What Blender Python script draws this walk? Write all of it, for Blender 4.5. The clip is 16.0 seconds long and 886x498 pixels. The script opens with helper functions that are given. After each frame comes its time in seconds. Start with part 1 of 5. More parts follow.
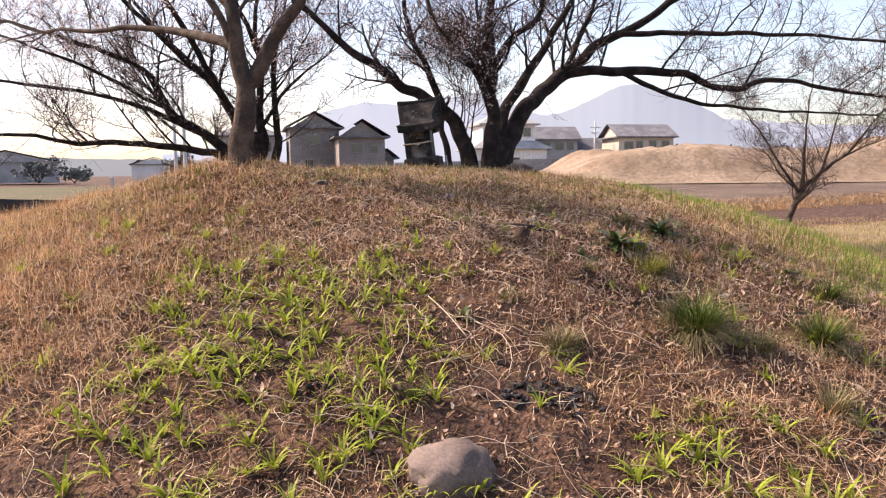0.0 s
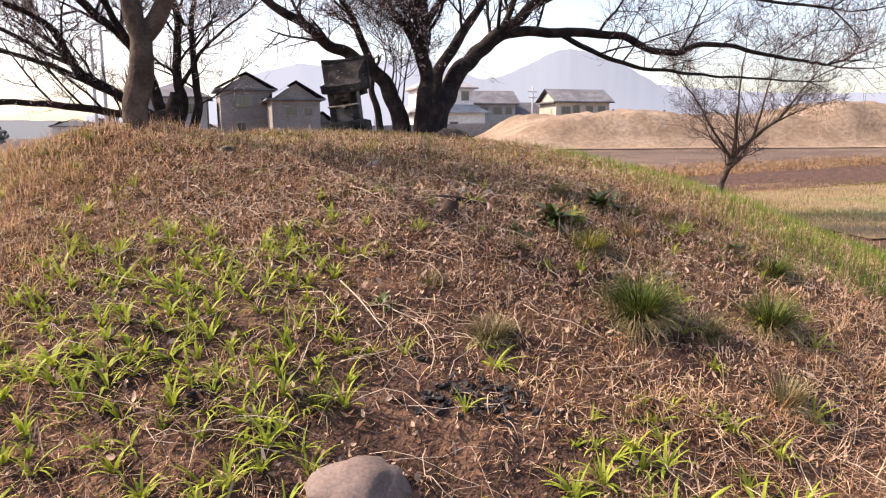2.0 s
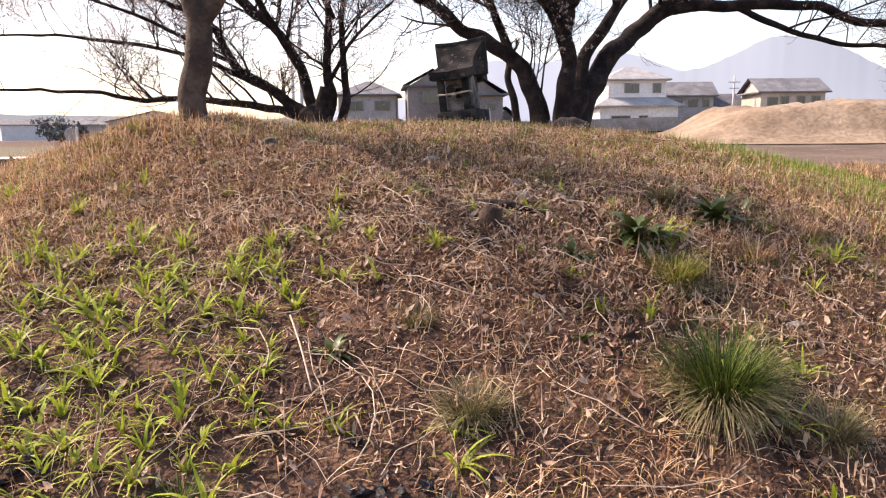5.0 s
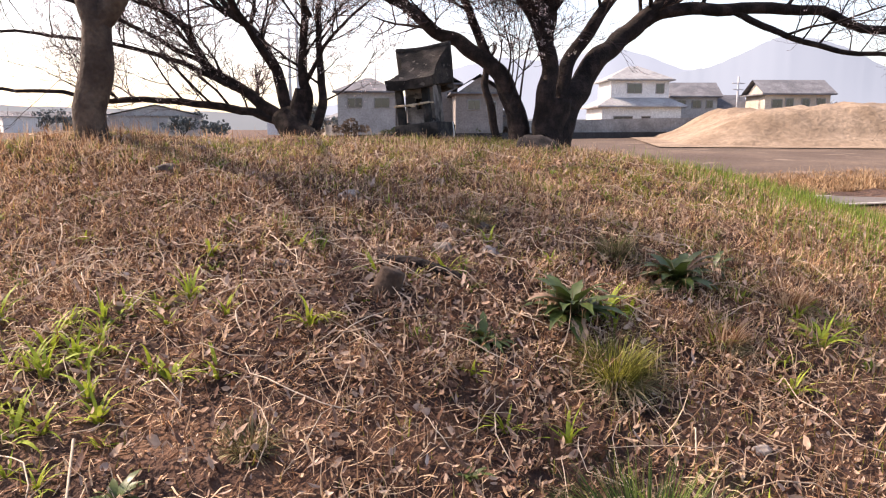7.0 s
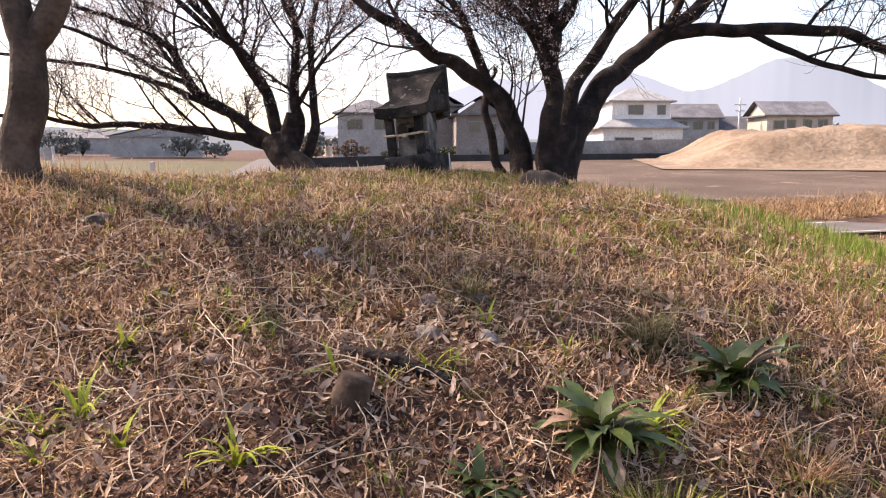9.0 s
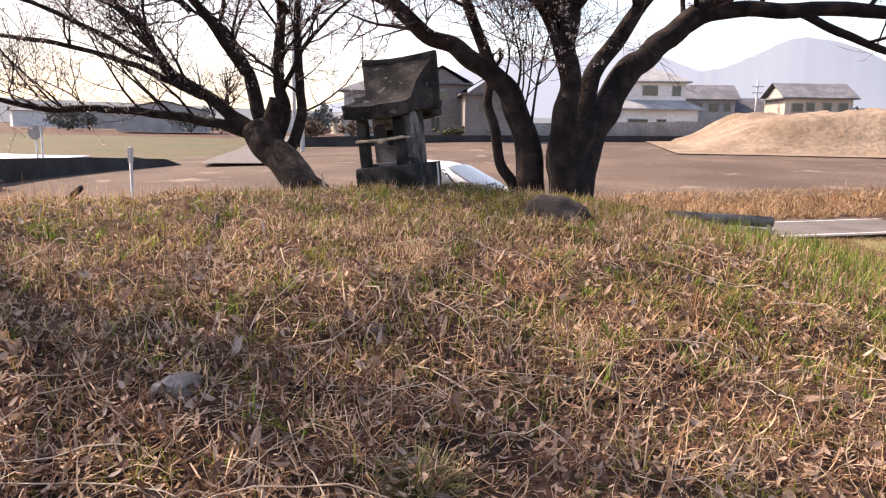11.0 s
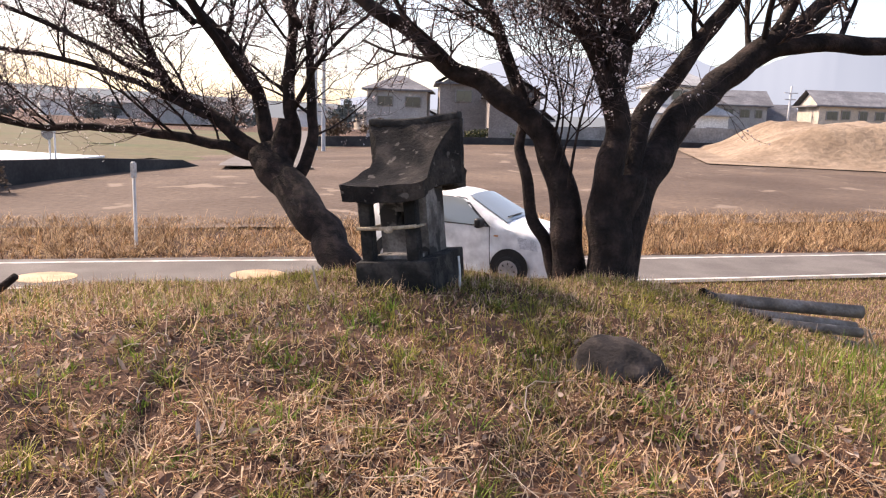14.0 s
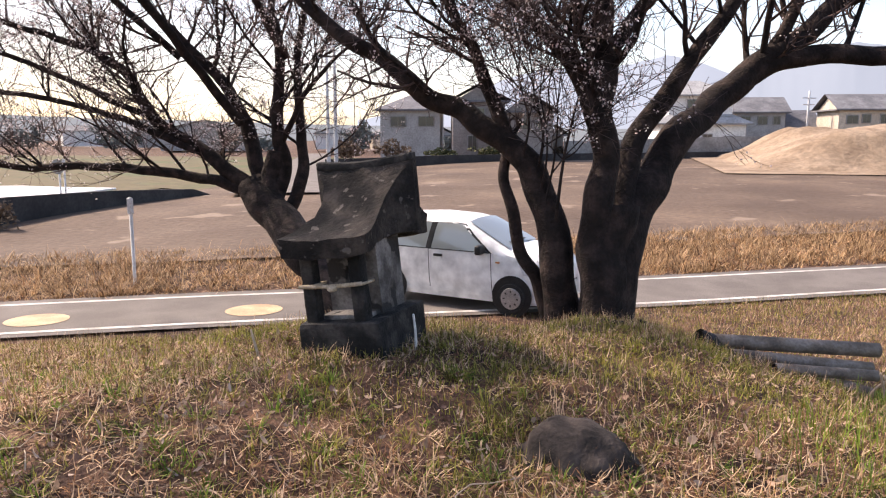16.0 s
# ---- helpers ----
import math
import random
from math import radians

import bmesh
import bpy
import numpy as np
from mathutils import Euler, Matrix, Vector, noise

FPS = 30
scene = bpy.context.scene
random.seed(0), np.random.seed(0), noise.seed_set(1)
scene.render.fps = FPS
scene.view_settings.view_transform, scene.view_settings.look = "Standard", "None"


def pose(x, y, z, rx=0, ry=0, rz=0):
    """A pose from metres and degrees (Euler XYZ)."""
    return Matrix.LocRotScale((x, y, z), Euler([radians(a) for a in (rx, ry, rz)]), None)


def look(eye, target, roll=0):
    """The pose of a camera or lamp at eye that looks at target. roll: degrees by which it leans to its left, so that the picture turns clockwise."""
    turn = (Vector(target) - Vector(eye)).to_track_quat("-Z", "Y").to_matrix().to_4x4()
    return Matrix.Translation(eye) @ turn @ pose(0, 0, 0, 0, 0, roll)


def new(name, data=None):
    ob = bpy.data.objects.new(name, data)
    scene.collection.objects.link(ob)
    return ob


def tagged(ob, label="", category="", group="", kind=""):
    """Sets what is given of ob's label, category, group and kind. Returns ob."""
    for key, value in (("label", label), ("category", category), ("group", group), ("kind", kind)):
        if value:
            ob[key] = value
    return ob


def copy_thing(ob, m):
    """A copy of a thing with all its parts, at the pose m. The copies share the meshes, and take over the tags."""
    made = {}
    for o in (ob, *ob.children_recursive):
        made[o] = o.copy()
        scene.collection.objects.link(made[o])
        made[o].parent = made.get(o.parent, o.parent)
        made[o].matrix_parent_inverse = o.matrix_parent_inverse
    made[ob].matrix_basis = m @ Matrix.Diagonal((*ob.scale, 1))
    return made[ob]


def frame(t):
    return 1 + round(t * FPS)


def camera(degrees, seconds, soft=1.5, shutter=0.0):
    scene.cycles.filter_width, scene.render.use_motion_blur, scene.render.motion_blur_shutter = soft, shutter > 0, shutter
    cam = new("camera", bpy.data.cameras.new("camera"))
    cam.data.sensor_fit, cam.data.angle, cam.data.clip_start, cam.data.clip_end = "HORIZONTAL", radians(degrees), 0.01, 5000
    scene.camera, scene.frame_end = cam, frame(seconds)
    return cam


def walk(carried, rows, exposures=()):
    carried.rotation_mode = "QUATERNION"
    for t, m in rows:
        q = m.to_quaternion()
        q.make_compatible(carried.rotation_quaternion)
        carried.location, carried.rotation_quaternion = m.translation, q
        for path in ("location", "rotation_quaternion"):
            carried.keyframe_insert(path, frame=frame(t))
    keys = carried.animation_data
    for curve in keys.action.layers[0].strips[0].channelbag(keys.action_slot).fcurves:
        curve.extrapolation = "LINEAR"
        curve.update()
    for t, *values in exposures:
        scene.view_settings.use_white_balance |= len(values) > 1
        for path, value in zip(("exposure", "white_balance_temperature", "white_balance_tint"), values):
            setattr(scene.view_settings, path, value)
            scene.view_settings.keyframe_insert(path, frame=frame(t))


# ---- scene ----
cam = camera(63.7, 16.0, 1.2)
PATH = [
    (0, (-0.043, 0.433, 1.430), (0.001, 2.421, 1.216), -0.5),
    (0.5, (0.066, 0.549, 1.450), (0.116, 2.535, 1.226), -0.7),
    (1, (0.129, 0.621, 1.444), (0.212, 2.604, 1.195), -0.6),
    (1.5, (0.121, 0.774, 1.431), (0.269, 2.748, 1.148), -0.3),
    (2, (0.095, 0.933, 1.440), (0.307, 2.897, 1.127), -0.2),
    (2.5, (0.205, 1.137, 1.423), (0.409, 3.100, 1.102), -0.2),
    (3, (0.411, 1.422, 1.375), (0.437, 3.405, 1.115), -0.8),
    (3.5, (0.522, 1.634, 1.363), (0.489, 3.612, 1.068), -0.6),
    (3.7, (0.575, 1.716, 1.360), (0.506, 3.692, 1.056), -0.6),
    (5.8, (1.076, 2.274, 1.464), (0.702, 4.206, 1.106), -0.3),
    (6, (1.092, 2.373, 1.489), (0.731, 4.302, 1.099), 0.1),
    (6.5, (1.142, 2.547, 1.531), (0.857, 4.494, 1.177), 0.3),
    (7, (1.265, 2.828, 1.570), (0.950, 4.775, 1.239), 0.2),
    (7.5, (1.319, 3.013, 1.607), (0.951, 4.956, 1.309), 0.2),
    (8, (1.245, 3.229, 1.652), (0.886, 5.175, 1.365), 0.5),
    (8.5, (1.188, 3.341, 1.687), (0.878, 5.296, 1.398), 0.8),
    (8.7, (1.206, 3.415, 1.666), (0.886, 5.370, 1.394), 0.2),
    (10.8, (1.109, 4.799, 1.876), (0.790, 6.744, 1.535), 0.5),
    (11, (1.142, 4.904, 1.897), (0.801, 6.846, 1.560), 0.9),
    (11.5, (1.082, 5.082, 2.041), (0.703, 7.015, 1.692), 0.5),
    (12, (1.036, 5.201, 2.054), (0.630, 7.128, 1.709), 1.1),
    (12.5, (1.005, 5.411, 2.037), (0.577, 7.337, 1.708), 1.0),
    (13, (0.962, 5.681, 2.203), (0.543, 7.607, 1.862), 3.1),
    (13.5, (0.942, 5.806, 2.343), (0.535, 7.733, 1.997), 2.2),
    (14, (0.916, 6.023, 2.381), (0.521, 7.952, 2.031), 2.2),
    (14.5, (0.900, 6.184, 2.497), (0.392, 8.086, 2.147), 1.0),
    (15, (0.951, 6.175, 2.533), (0.445, 8.082, 2.206), 0.3),
    (15.5, (1.039, 6.300, 2.513), (0.568, 8.219, 2.202), 0.0),
    (16, (1.163, 6.517, 2.514), (0.708, 8.441, 2.209), 0.1),
]
walk(cam, [(t, look(eye, target, roll)) for t, eye, target, roll in PATH], [(0.0, 0.78, 7250, 23), (8.0, 0.89, 7300, 23), (11.5, 0.85, 7300, 23), (16.0, 0.78, 7100, 20)])

# ---- light ----
SUN_EL, SUN_AZ = 43.0, -72.0          # degrees; azimuth from +y towards +x
world = bpy.data.worlds.new("world")
scene.world = world
world.use_nodes = True
wn = world.node_tree.nodes
sky = wn.new("ShaderNodeTexSky")
sky.sky_type, sky.sun_disc = "NISHITA", False
sky.sun_elevation, sky.sun_rotation = radians(SUN_EL), radians(SUN_AZ)
sky.air_density, sky.dust_density, sky.ozone_density = 1.0, 2.0, 1.0
wn["Background"].inputs["Strength"].default_value = 0.19
world.node_tree.links.new(sky.outputs[0], wn["Background"].inputs[0])

sun = new("sun", bpy.data.lights.new("sun", "SUN"))
sun.data.energy, sun.data.angle, sun.data.color = 5.0, radians(0.6), (1.0, 0.90, 0.76)
sa, se = radians(SUN_AZ), radians(SUN_EL)
sun.matrix_world = look((0, 0, 50), Vector((0, 0, 50)) - Vector((math.sin(sa) * math.cos(se), math.cos(sa) * math.cos(se), math.sin(se))))

# ---- materials ----


def mat(name, c1, c2, scale=6.0, rough=0.85, bump=0.3, metal=0.0, third=None, fine=60.0, island=0.0, translucent=0.0, spec=0.3, bdist=0.01):
    """A procedural surface: two colours mixed by coarse noise, fine grain on top, bump, and a shift from piece to piece."""
    m = bpy.data.materials.new(name)
    m.use_nodes = True
    n, l = m.node_tree.nodes, m.node_tree.links
    b = n["Principled BSDF"]
    geo = n.new("ShaderNodeNewGeometry")
    n1, n2 = n.new("ShaderNodeTexNoise"), n.new("ShaderNodeTexNoise")
    for nn, s, d in ((n1, scale, 5.0), (n2, fine, 3.0)):
        nn.inputs["Scale"].default_value, nn.inputs["Detail"].default_value = s, d
        l.new(geo.outputs["Position"], nn.inputs["Vector"])
    ramp = n.new("ShaderNodeValToRGB")
    ramp.color_ramp.elements[0].color, ramp.color_ramp.elements[0].position = (*c1, 1), 0.36
    ramp.color_ramp.elements[1].color, ramp.color_ramp.elements[1].position = (*c2, 1), 0.64
    if third:
        e = ramp.color_ramp.elements.new(0.5)
        e.color = (*third, 1)
    fac = n1.outputs["Fac"]
    if island:
        mix = n.new("ShaderNodeMix")
        mix.inputs[0].default_value = island
        l.new(fac, mix.inputs[2])
        l.new(geo.outputs["Random Per Island"], mix.inputs[3])
        fac = mix.outputs[0]
    l.new(fac, ramp.inputs[0])
    grain = n.new("ShaderNodeMix")
    grain.data_type, grain.blend_type = "RGBA", "MULTIPLY"
    grain.inputs[0].default_value = 0.6
    gr = n.new("ShaderNodeValToRGB")
    gr.color_ramp.elements[0].color, gr.color_ramp.elements[0].position = (0.55, 0.55, 0.55, 1), 0.3
    gr.color_ramp.elements[1].color, gr.color_ramp.elements[1].position = (1.25, 1.25, 1.25, 1), 0.7
    l.new(n2.outputs["Fac"], gr.inputs[0])
    l.new(ramp.outputs[0], grain.inputs[6])
    l.new(gr.outputs[0], grain.inputs[7])
    l.new(grain.outputs[2], b.inputs["Base Color"])
    b.inputs["Roughness"].default_value, b.inputs["Metallic"].default_value = rough, metal
    b.inputs["Specular IOR Level"].default_value = spec
    if bump:
        bp = n.new("ShaderNodeBump")
        bp.inputs["Strength"].default_value, bp.inputs["Distance"].default_value = bump, bdist
        l.new(n2.outputs["Fac"], bp.inputs["Height"])
        l.new(bp.outputs[0], b.inputs["Normal"])
    if translucent:
        tr, mx = n.new("ShaderNodeBsdfTranslucent"), n.new("ShaderNodeMixShader")
        l.new(grain.outputs[2], tr.inputs[0])
        mx.inputs[0].default_value = translucent
        l.new(b.outputs[0], mx.inputs[1])
        l.new(tr.outputs[0], mx.inputs[2])
        l.new(mx.outputs[0], n["Material Output"].inputs[0])
    return m


def patched(m, colour, scale, edge):
    """Adds sharp-edged lichen patches of another colour to a material made by mat()."""
    n, l = m.node_tree.nodes, m.node_tree.links
    b = n["Principled BSDF"]
    src = b.inputs["Base Color"].links[0].from_socket
    geo, tx, rp, mx = n.new("ShaderNodeNewGeometry"), n.new("ShaderNodeTexNoise"), n.new("ShaderNodeValToRGB"), n.new("ShaderNodeMix")
    tx.inputs["Scale"].default_value, tx.inputs["Detail"].default_value, tx.inputs["Distortion"].default_value = scale, 8.0, 0.4
    l.new(geo.outputs["Position"], tx.inputs["Vector"])
    rp.color_ramp.elements[0].position, rp.color_ramp.elements[1].position = edge, edge + 0.035
    l.new(tx.outputs["Fac"], rp.inputs[0])
    mx.data_type = "RGBA"
    l.new(rp.outputs[0], mx.inputs[0])
    l.new(src, mx.inputs[6])
    mx.inputs[7].default_value = (*colour, 1)
    l.new(mx.outputs[2], b.inputs["Base Color"])
    return m


# Self-lit flat colour: distance haze painted in as emission.
def haze_glow(name, c, strength):
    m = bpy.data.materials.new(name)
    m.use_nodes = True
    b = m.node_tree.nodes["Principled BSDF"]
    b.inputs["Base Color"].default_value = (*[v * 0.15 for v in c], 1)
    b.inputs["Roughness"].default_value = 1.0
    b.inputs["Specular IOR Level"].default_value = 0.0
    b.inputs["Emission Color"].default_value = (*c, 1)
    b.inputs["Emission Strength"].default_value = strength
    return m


M_SOIL = mat("soil_litter", (0.04, 0.021, 0.015), (0.16, 0.088, 0.054), 5.0, 0.95, 1.0, third=(0.08, 0.042, 0.028), fine=45, bdist=0.03)
M_FIELD = mat("field_ground", (0.16, 0.12, 0.06), (0.15, 0.15, 0.055), 0.35, 0.95, 0.6, third=(0.22, 0.16, 0.085), fine=9, bdist=0.05)
M_LOT = patched(mat("bare_earth", (0.082, 0.055, 0.040), (0.142, 0.099, 0.071), 0.18, 0.95, 0.8, third=(0.107, 0.074, 0.054), fine=5, bdist=0.08), (0.20, 0.15, 0.115), 0.45, 0.63)
M_HEAP = mat("heaped_sand", (0.20, 0.142, 0.096), (0.30, 0.225, 0.16), 0.35, 0.95, 0.8, fine=3.0, bdist=0.12)
M_GREENFIELD = mat("young_crop", (0.085, 0.068, 0.030), (0.060, 0.073, 0.024), 0.12, 0.95, 0.4, third=(0.095, 0.075, 0.035), fine=2.0, bdist=0.05)
M_ROAD = mat("asphalt", (0.112, 0.098, 0.09), (0.155, 0.138, 0.127), 1.2, 0.9, 0.3, fine=120, bdist=0.004)
M_LINE = mat("road_paint", (0.34, 0.32, 0.29), (0.66, 0.64, 0.60), 3.0, 0.7, 0.2, fine=40)
M_OVAL = mat("ochre_road_paint", (0.36, 0.24, 0.14), (0.50, 0.36, 0.22), 3.0, 0.7, 0.2, fine=40)
M_BARK = mat("dark_bark", (0.013, 0.009, 0.008), (0.048, 0.032, 0.027), 7.0, 0.95, 1.0, third=(0.023, 0.016, 0.014), fine=38, bdist=0.02)
M_BARK_LIGHT = mat("grey_brown_bark", (0.048, 0.033, 0.025), (0.112, 0.083, 0.063), 7.0, 0.95, 1.0, third=(0.070, 0.050, 0.038), fine=38, bdist=0.015)
M_TWIG = mat("twig_bark", (0.05, 0.032, 0.03), (0.11, 0.075, 0.068), 7.0, 0.9, 0.0, fine=30)
M_BLOSSOM = mat("blossom", (0.78, 0.62, 0.62), (0.88, 0.80, 0.78), 9.0, 0.8, 0.0, island=0.8, translucent=0.4)
M_STRAW = mat("dry_straw", (0.20, 0.10, 0.055), (0.66, 0.48, 0.32), 1.2, 0.8, 0.0, third=(0.42, 0.25, 0.14), island=0.7, translucent=0.25)
M_STRAW_GOLD = mat("golden_straw", (0.38, 0.19, 0.085), (0.74, 0.52, 0.30), 1.2, 0.8, 0.0, third=(0.56, 0.34, 0.17), island=0.7, translucent=0.25)
M_REED = mat("brown_reed", (0.12, 0.068, 0.036), (0.50, 0.34, 0.19), 1.0, 0.85, 0.0, third=(0.30, 0.18, 0.09), island=0.6, translucent=0.15)
M_STRAW_PALE = mat("bleached_stalk", (0.30, 0.21, 0.14), (0.56, 0.45, 0.34), 3.0, 0.8, 0.0, island=0.6)
M_LEAF_DEAD = mat("dead_leaf", (0.14, 0.074, 0.05), (0.48, 0.34, 0.245), 5.0, 0.85, 0.0, third=(0.30, 0.185, 0.125), island=0.7, translucent=0.15)
M_LEAF_PALE = mat("bleached_leaf", (0.20, 0.12, 0.09), (0.46, 0.35, 0.28), 5.0, 0.85, 0.0, third=(0.31, 0.21, 0.16), island=0.85, translucent=0.1)
M_GRASS = mat("short_green_grass", (0.10, 0.10, 0.02), (0.36, 0.34, 0.07), 1.5, 0.7, 0.0, third=(0.22, 0.21, 0.045), island=0.7, translucent=0.35)
M_GRASS_BRIGHT = mat("fresh_grass", (0.09, 0.15, 0.02), (0.24, 0.34, 0.05), 1.5, 0.7, 0.0, island=0.7, translucent=0.4)
M_LILY = mat("daylily_leaf", (0.12, 0.20, 0.015), (0.38, 0.42, 0.06), 9.0, 0.6, 0.0, third=(0.23, 0.31, 0.03), island=0.75, translucent=0.3, spec=0.2)
M_TUFT = mat("tuft_blade", (0.024, 0.046, 0.009), (0.15, 0.19, 0.04), 9.0, 0.65, 0.0, third=(0.058, 0.095, 0.016), island=0.75, translucent=0.15, spec=0.15)
M_TUFT_OLD = mat("old_tuft_blade", (0.13, 0.12, 0.05), (0.34, 0.27, 0.15), 9.0, 0.75, 0.0, third=(0.2, 0.2, 0.085), island=0.75, translucent=0.2)
M_ROSETTE = mat("rosette_leaf", (0.022, 0.042, 0.010), (0.085, 0.12, 0.026), 14.0, 0.45, 0.0, island=0.7, translucent=0.2, spec=0.5)
M_STONE = mat("weathered_stone", (0.045, 0.036, 0.031), (0.13, 0.105, 0.09), 9.0, 0.95, 0.8, third=(0.075, 0.06, 0.052), fine=70, bdist=0.008)
M_STONE_DARK = mat("mossy_dark_stone", (0.010, 0.010, 0.010), (0.055, 0.050, 0.046), 8.0, 0.95, 0.9, third=(0.022, 0.021, 0.020), fine=60, bdist=0.01)
M_STONE_PALE = mat("lichen_grey_stone", (0.15, 0.122, 0.10), (0.42, 0.36, 0.31), 9.0, 0.95, 0.8, third=(0.26, 0.22, 0.19), fine=70, bdist=0.006)
M_BOULDER = mat("brown_boulder_stone", (0.022, 0.018, 0.016), (0.085, 0.066, 0.056), 9.0, 0.95, 0.8, third=(0.044, 0.035, 0.03), fine=70, bdist=0.008)
M_CELLA = patched(mat("grey_shrine_stone", (0.08, 0.072, 0.066), (0.26, 0.24, 0.225), 9.0, 0.95, 0.8, third=(0.16, 0.147, 0.136), fine=70, bdist=0.006), (0.035, 0.032, 0.03), 5.0, 0.56)
M_STONE_PINK = mat("river_stone", (0.12, 0.088, 0.074), (0.20, 0.152, 0.13), 6.0, 0.85, 0.5, fine=80, bdist=0.004)
M_CHAR = mat("charred_wood", (0.008, 0.008, 0.009), (0.045, 0.043, 0.045), 14.0, 0.7, 1.0, fine=70, bdist=0.01)
M_WOOD = mat("old_wood", (0.04, 0.024, 0.016), (0.13, 0.085, 0.058), 9.0, 0.9, 0.8, fine=60)
M_ROPE = mat("straw_rope", (0.36, 0.28, 0.19), (0.58, 0.48, 0.36), 20.0, 0.9, 0.6, fine=150)
M_PIPE = mat("rusty_pipe", (0.10, 0.085, 0.072), (0.25, 0.21, 0.18), 8.0, 0.7, 0.4, third=(0.17, 0.13, 0.10), fine=60)
M_WHITE = mat("white_post_paint", (0.55, 0.54, 0.52), (0.72, 0.71, 0.69), 3.0, 0.6, 0.2, fine=40)
M_CONC = mat("concrete_wall", (0.20, 0.195, 0.19), (0.31, 0.305, 0.295), 0.6, 0.9, 0.3, fine=6)
M_BLACKWALL = mat("dark_retaining_wall", (0.028, 0.026, 0.027), (0.055, 0.052, 0.052), 0.8, 0.85, 0.3, fine=8)
M_SHEET = mat("white_plastic_sheet", (0.7, 0.7, 0.7), (0.85, 0.85, 0.85), 0.8, 0.45, 0.3, fine=5)
M_METALPOLE = mat("galvanised_pole", (0.42, 0.42, 0.43), (0.55, 0.55, 0.56), 2.0, 0.6, 0.1, fine=30)
M_RUBBER = mat("tyre_rubber", (0.018, 0.018, 0.018), (0.035, 0.034, 0.033), 20.0, 0.8, 0.2, fine=90)
M_RIM = mat("wheel_silver", (0.42, 0.42, 0.43), (0.55, 0.55, 0.56), 8.0, 0.35, 0.0, metal=0.7)
M_CARBLACK = mat("black_trim", (0.012, 0.012, 0.013), (0.022, 0.022, 0.023), 9.0, 0.5, 0.0)
M_CARWHITE = mat("white_car_paint", (0.82, 0.82, 0.81), (0.87, 0.87, 0.86), 1.5, 0.22, 0.0, spec=0.5, fine=5)
M_LAMP = mat("clear_lamp", (0.55, 0.56, 0.58), (0.75, 0.76, 0.78), 20.0, 0.15, 0.0, spec=0.6)
M_AMBER = mat("amber_lens", (0.5, 0.2, 0.05), (0.6, 0.26, 0.08), 20.0, 0.3, 0.0)
M_HEDGE = mat("hedge_leaf", (0.035, 0.045, 0.02), (0.11, 0.11, 0.045), 1.5, 0.8, 0.0, island=0.8)
M_SHRUB_BROWN = mat("brown_shrub", (0.09, 0.06, 0.04), (0.20, 0.14, 0.095), 1.5, 0.9, 0.0, island=0.8)
# Far tree colour is lifted to bluish grey to paint in distance haze.
M_HAZED_WOOD = mat("haze_tinted_wood", (0.085, 0.10, 0.10), (0.16, 0.175, 0.165), 0.4, 0.95, 0.0, island=0.8)
M_GLASS = bpy.data.materials.new("window_glass")
M_GLASS.use_nodes = True
gb = M_GLASS.node_tree.nodes["Principled BSDF"]
gb.inputs["Base Color"].default_value, gb.inputs["Roughness"].default_value = (0.03, 0.035, 0.04, 1), 0.05
gb.inputs["Specular IOR Level"].default_value = 0.9
M_CARGLASS = bpy.data.materials.new("car_glass_sky_painted")
M_CARGLASS.use_nodes = True
gb = M_CARGLASS.node_tree.nodes["Principled BSDF"]
# Base colour raised to paint in pale sky reflected by the windows.
gb.inputs["Base Color"].default_value, gb.inputs["Roughness"].default_value = (0.24, 0.27, 0.275, 1), 0.06
gb.inputs["Specular IOR Level"].default_value = 1.0
# Ridges emit pale blue in place of the air haze before them.
M_MOUNT = haze_glow("painted_haze_mountain", (0.44, 0.51, 0.62), 0.56)
M_MOUNT_FAR = haze_glow("painted_haze_far_mountain", (0.48, 0.55, 0.67), 0.61)
M_HILL = haze_glow("painted_haze_hill", (0.36, 0.40, 0.44), 0.48)

# ---- building helpers ----
rng = np.random.default_rng(7)


def thing(name, label, category, at=(0, 0, 0), rz=0.0, group="", kind="", tilt=(0, 0)):
    ob = new(name)
    ob.matrix_world = pose(*at, tilt[0], tilt[1], rz)
    return tagged(ob, label, category, group, kind)


def mesh(name, verts, faces, material, parent=None, smooth=True):
    me = bpy.data.meshes.new(name)
    me.from_pydata([tuple(v) for v in verts], [], faces)
    me.materials.append(material)
    if smooth:
        me.polygons.foreach_set("use_smooth", [True] * len(me.polygons))
    me.update()
    ob = new(name, me)
    ob.parent = parent
    return ob


def bulk(name, co, loops, sizes, material, parent=None, smooth=False):
    """A large mesh from arrays: coordinates, corner indices, and corners per face."""
    me = bpy.data.meshes.new(name)
    me.vertices.add(len(co))
    me.vertices.foreach_set("co", np.asarray(co, np.float32).ravel())
    me.loops.add(len(loops))
    me.loops.foreach_set("vertex_index", np.asarray(loops, np.int32))
    sizes = np.asarray(sizes, np.int32)
    me.polygons.add(len(sizes))
    me.polygons.foreach_set("loop_start", np.concatenate([[0], np.cumsum(sizes)[:-1]]).astype(np.int32))
    me.polygons.foreach_set("loop_total", sizes)
    if smooth:
        me.polygons.foreach_set("use_smooth", np.ones(len(sizes), bool))
    me.materials.append(material)
    me.update(calc_edges=True)
    ob = new(name, me)
    ob.parent = parent
    return ob


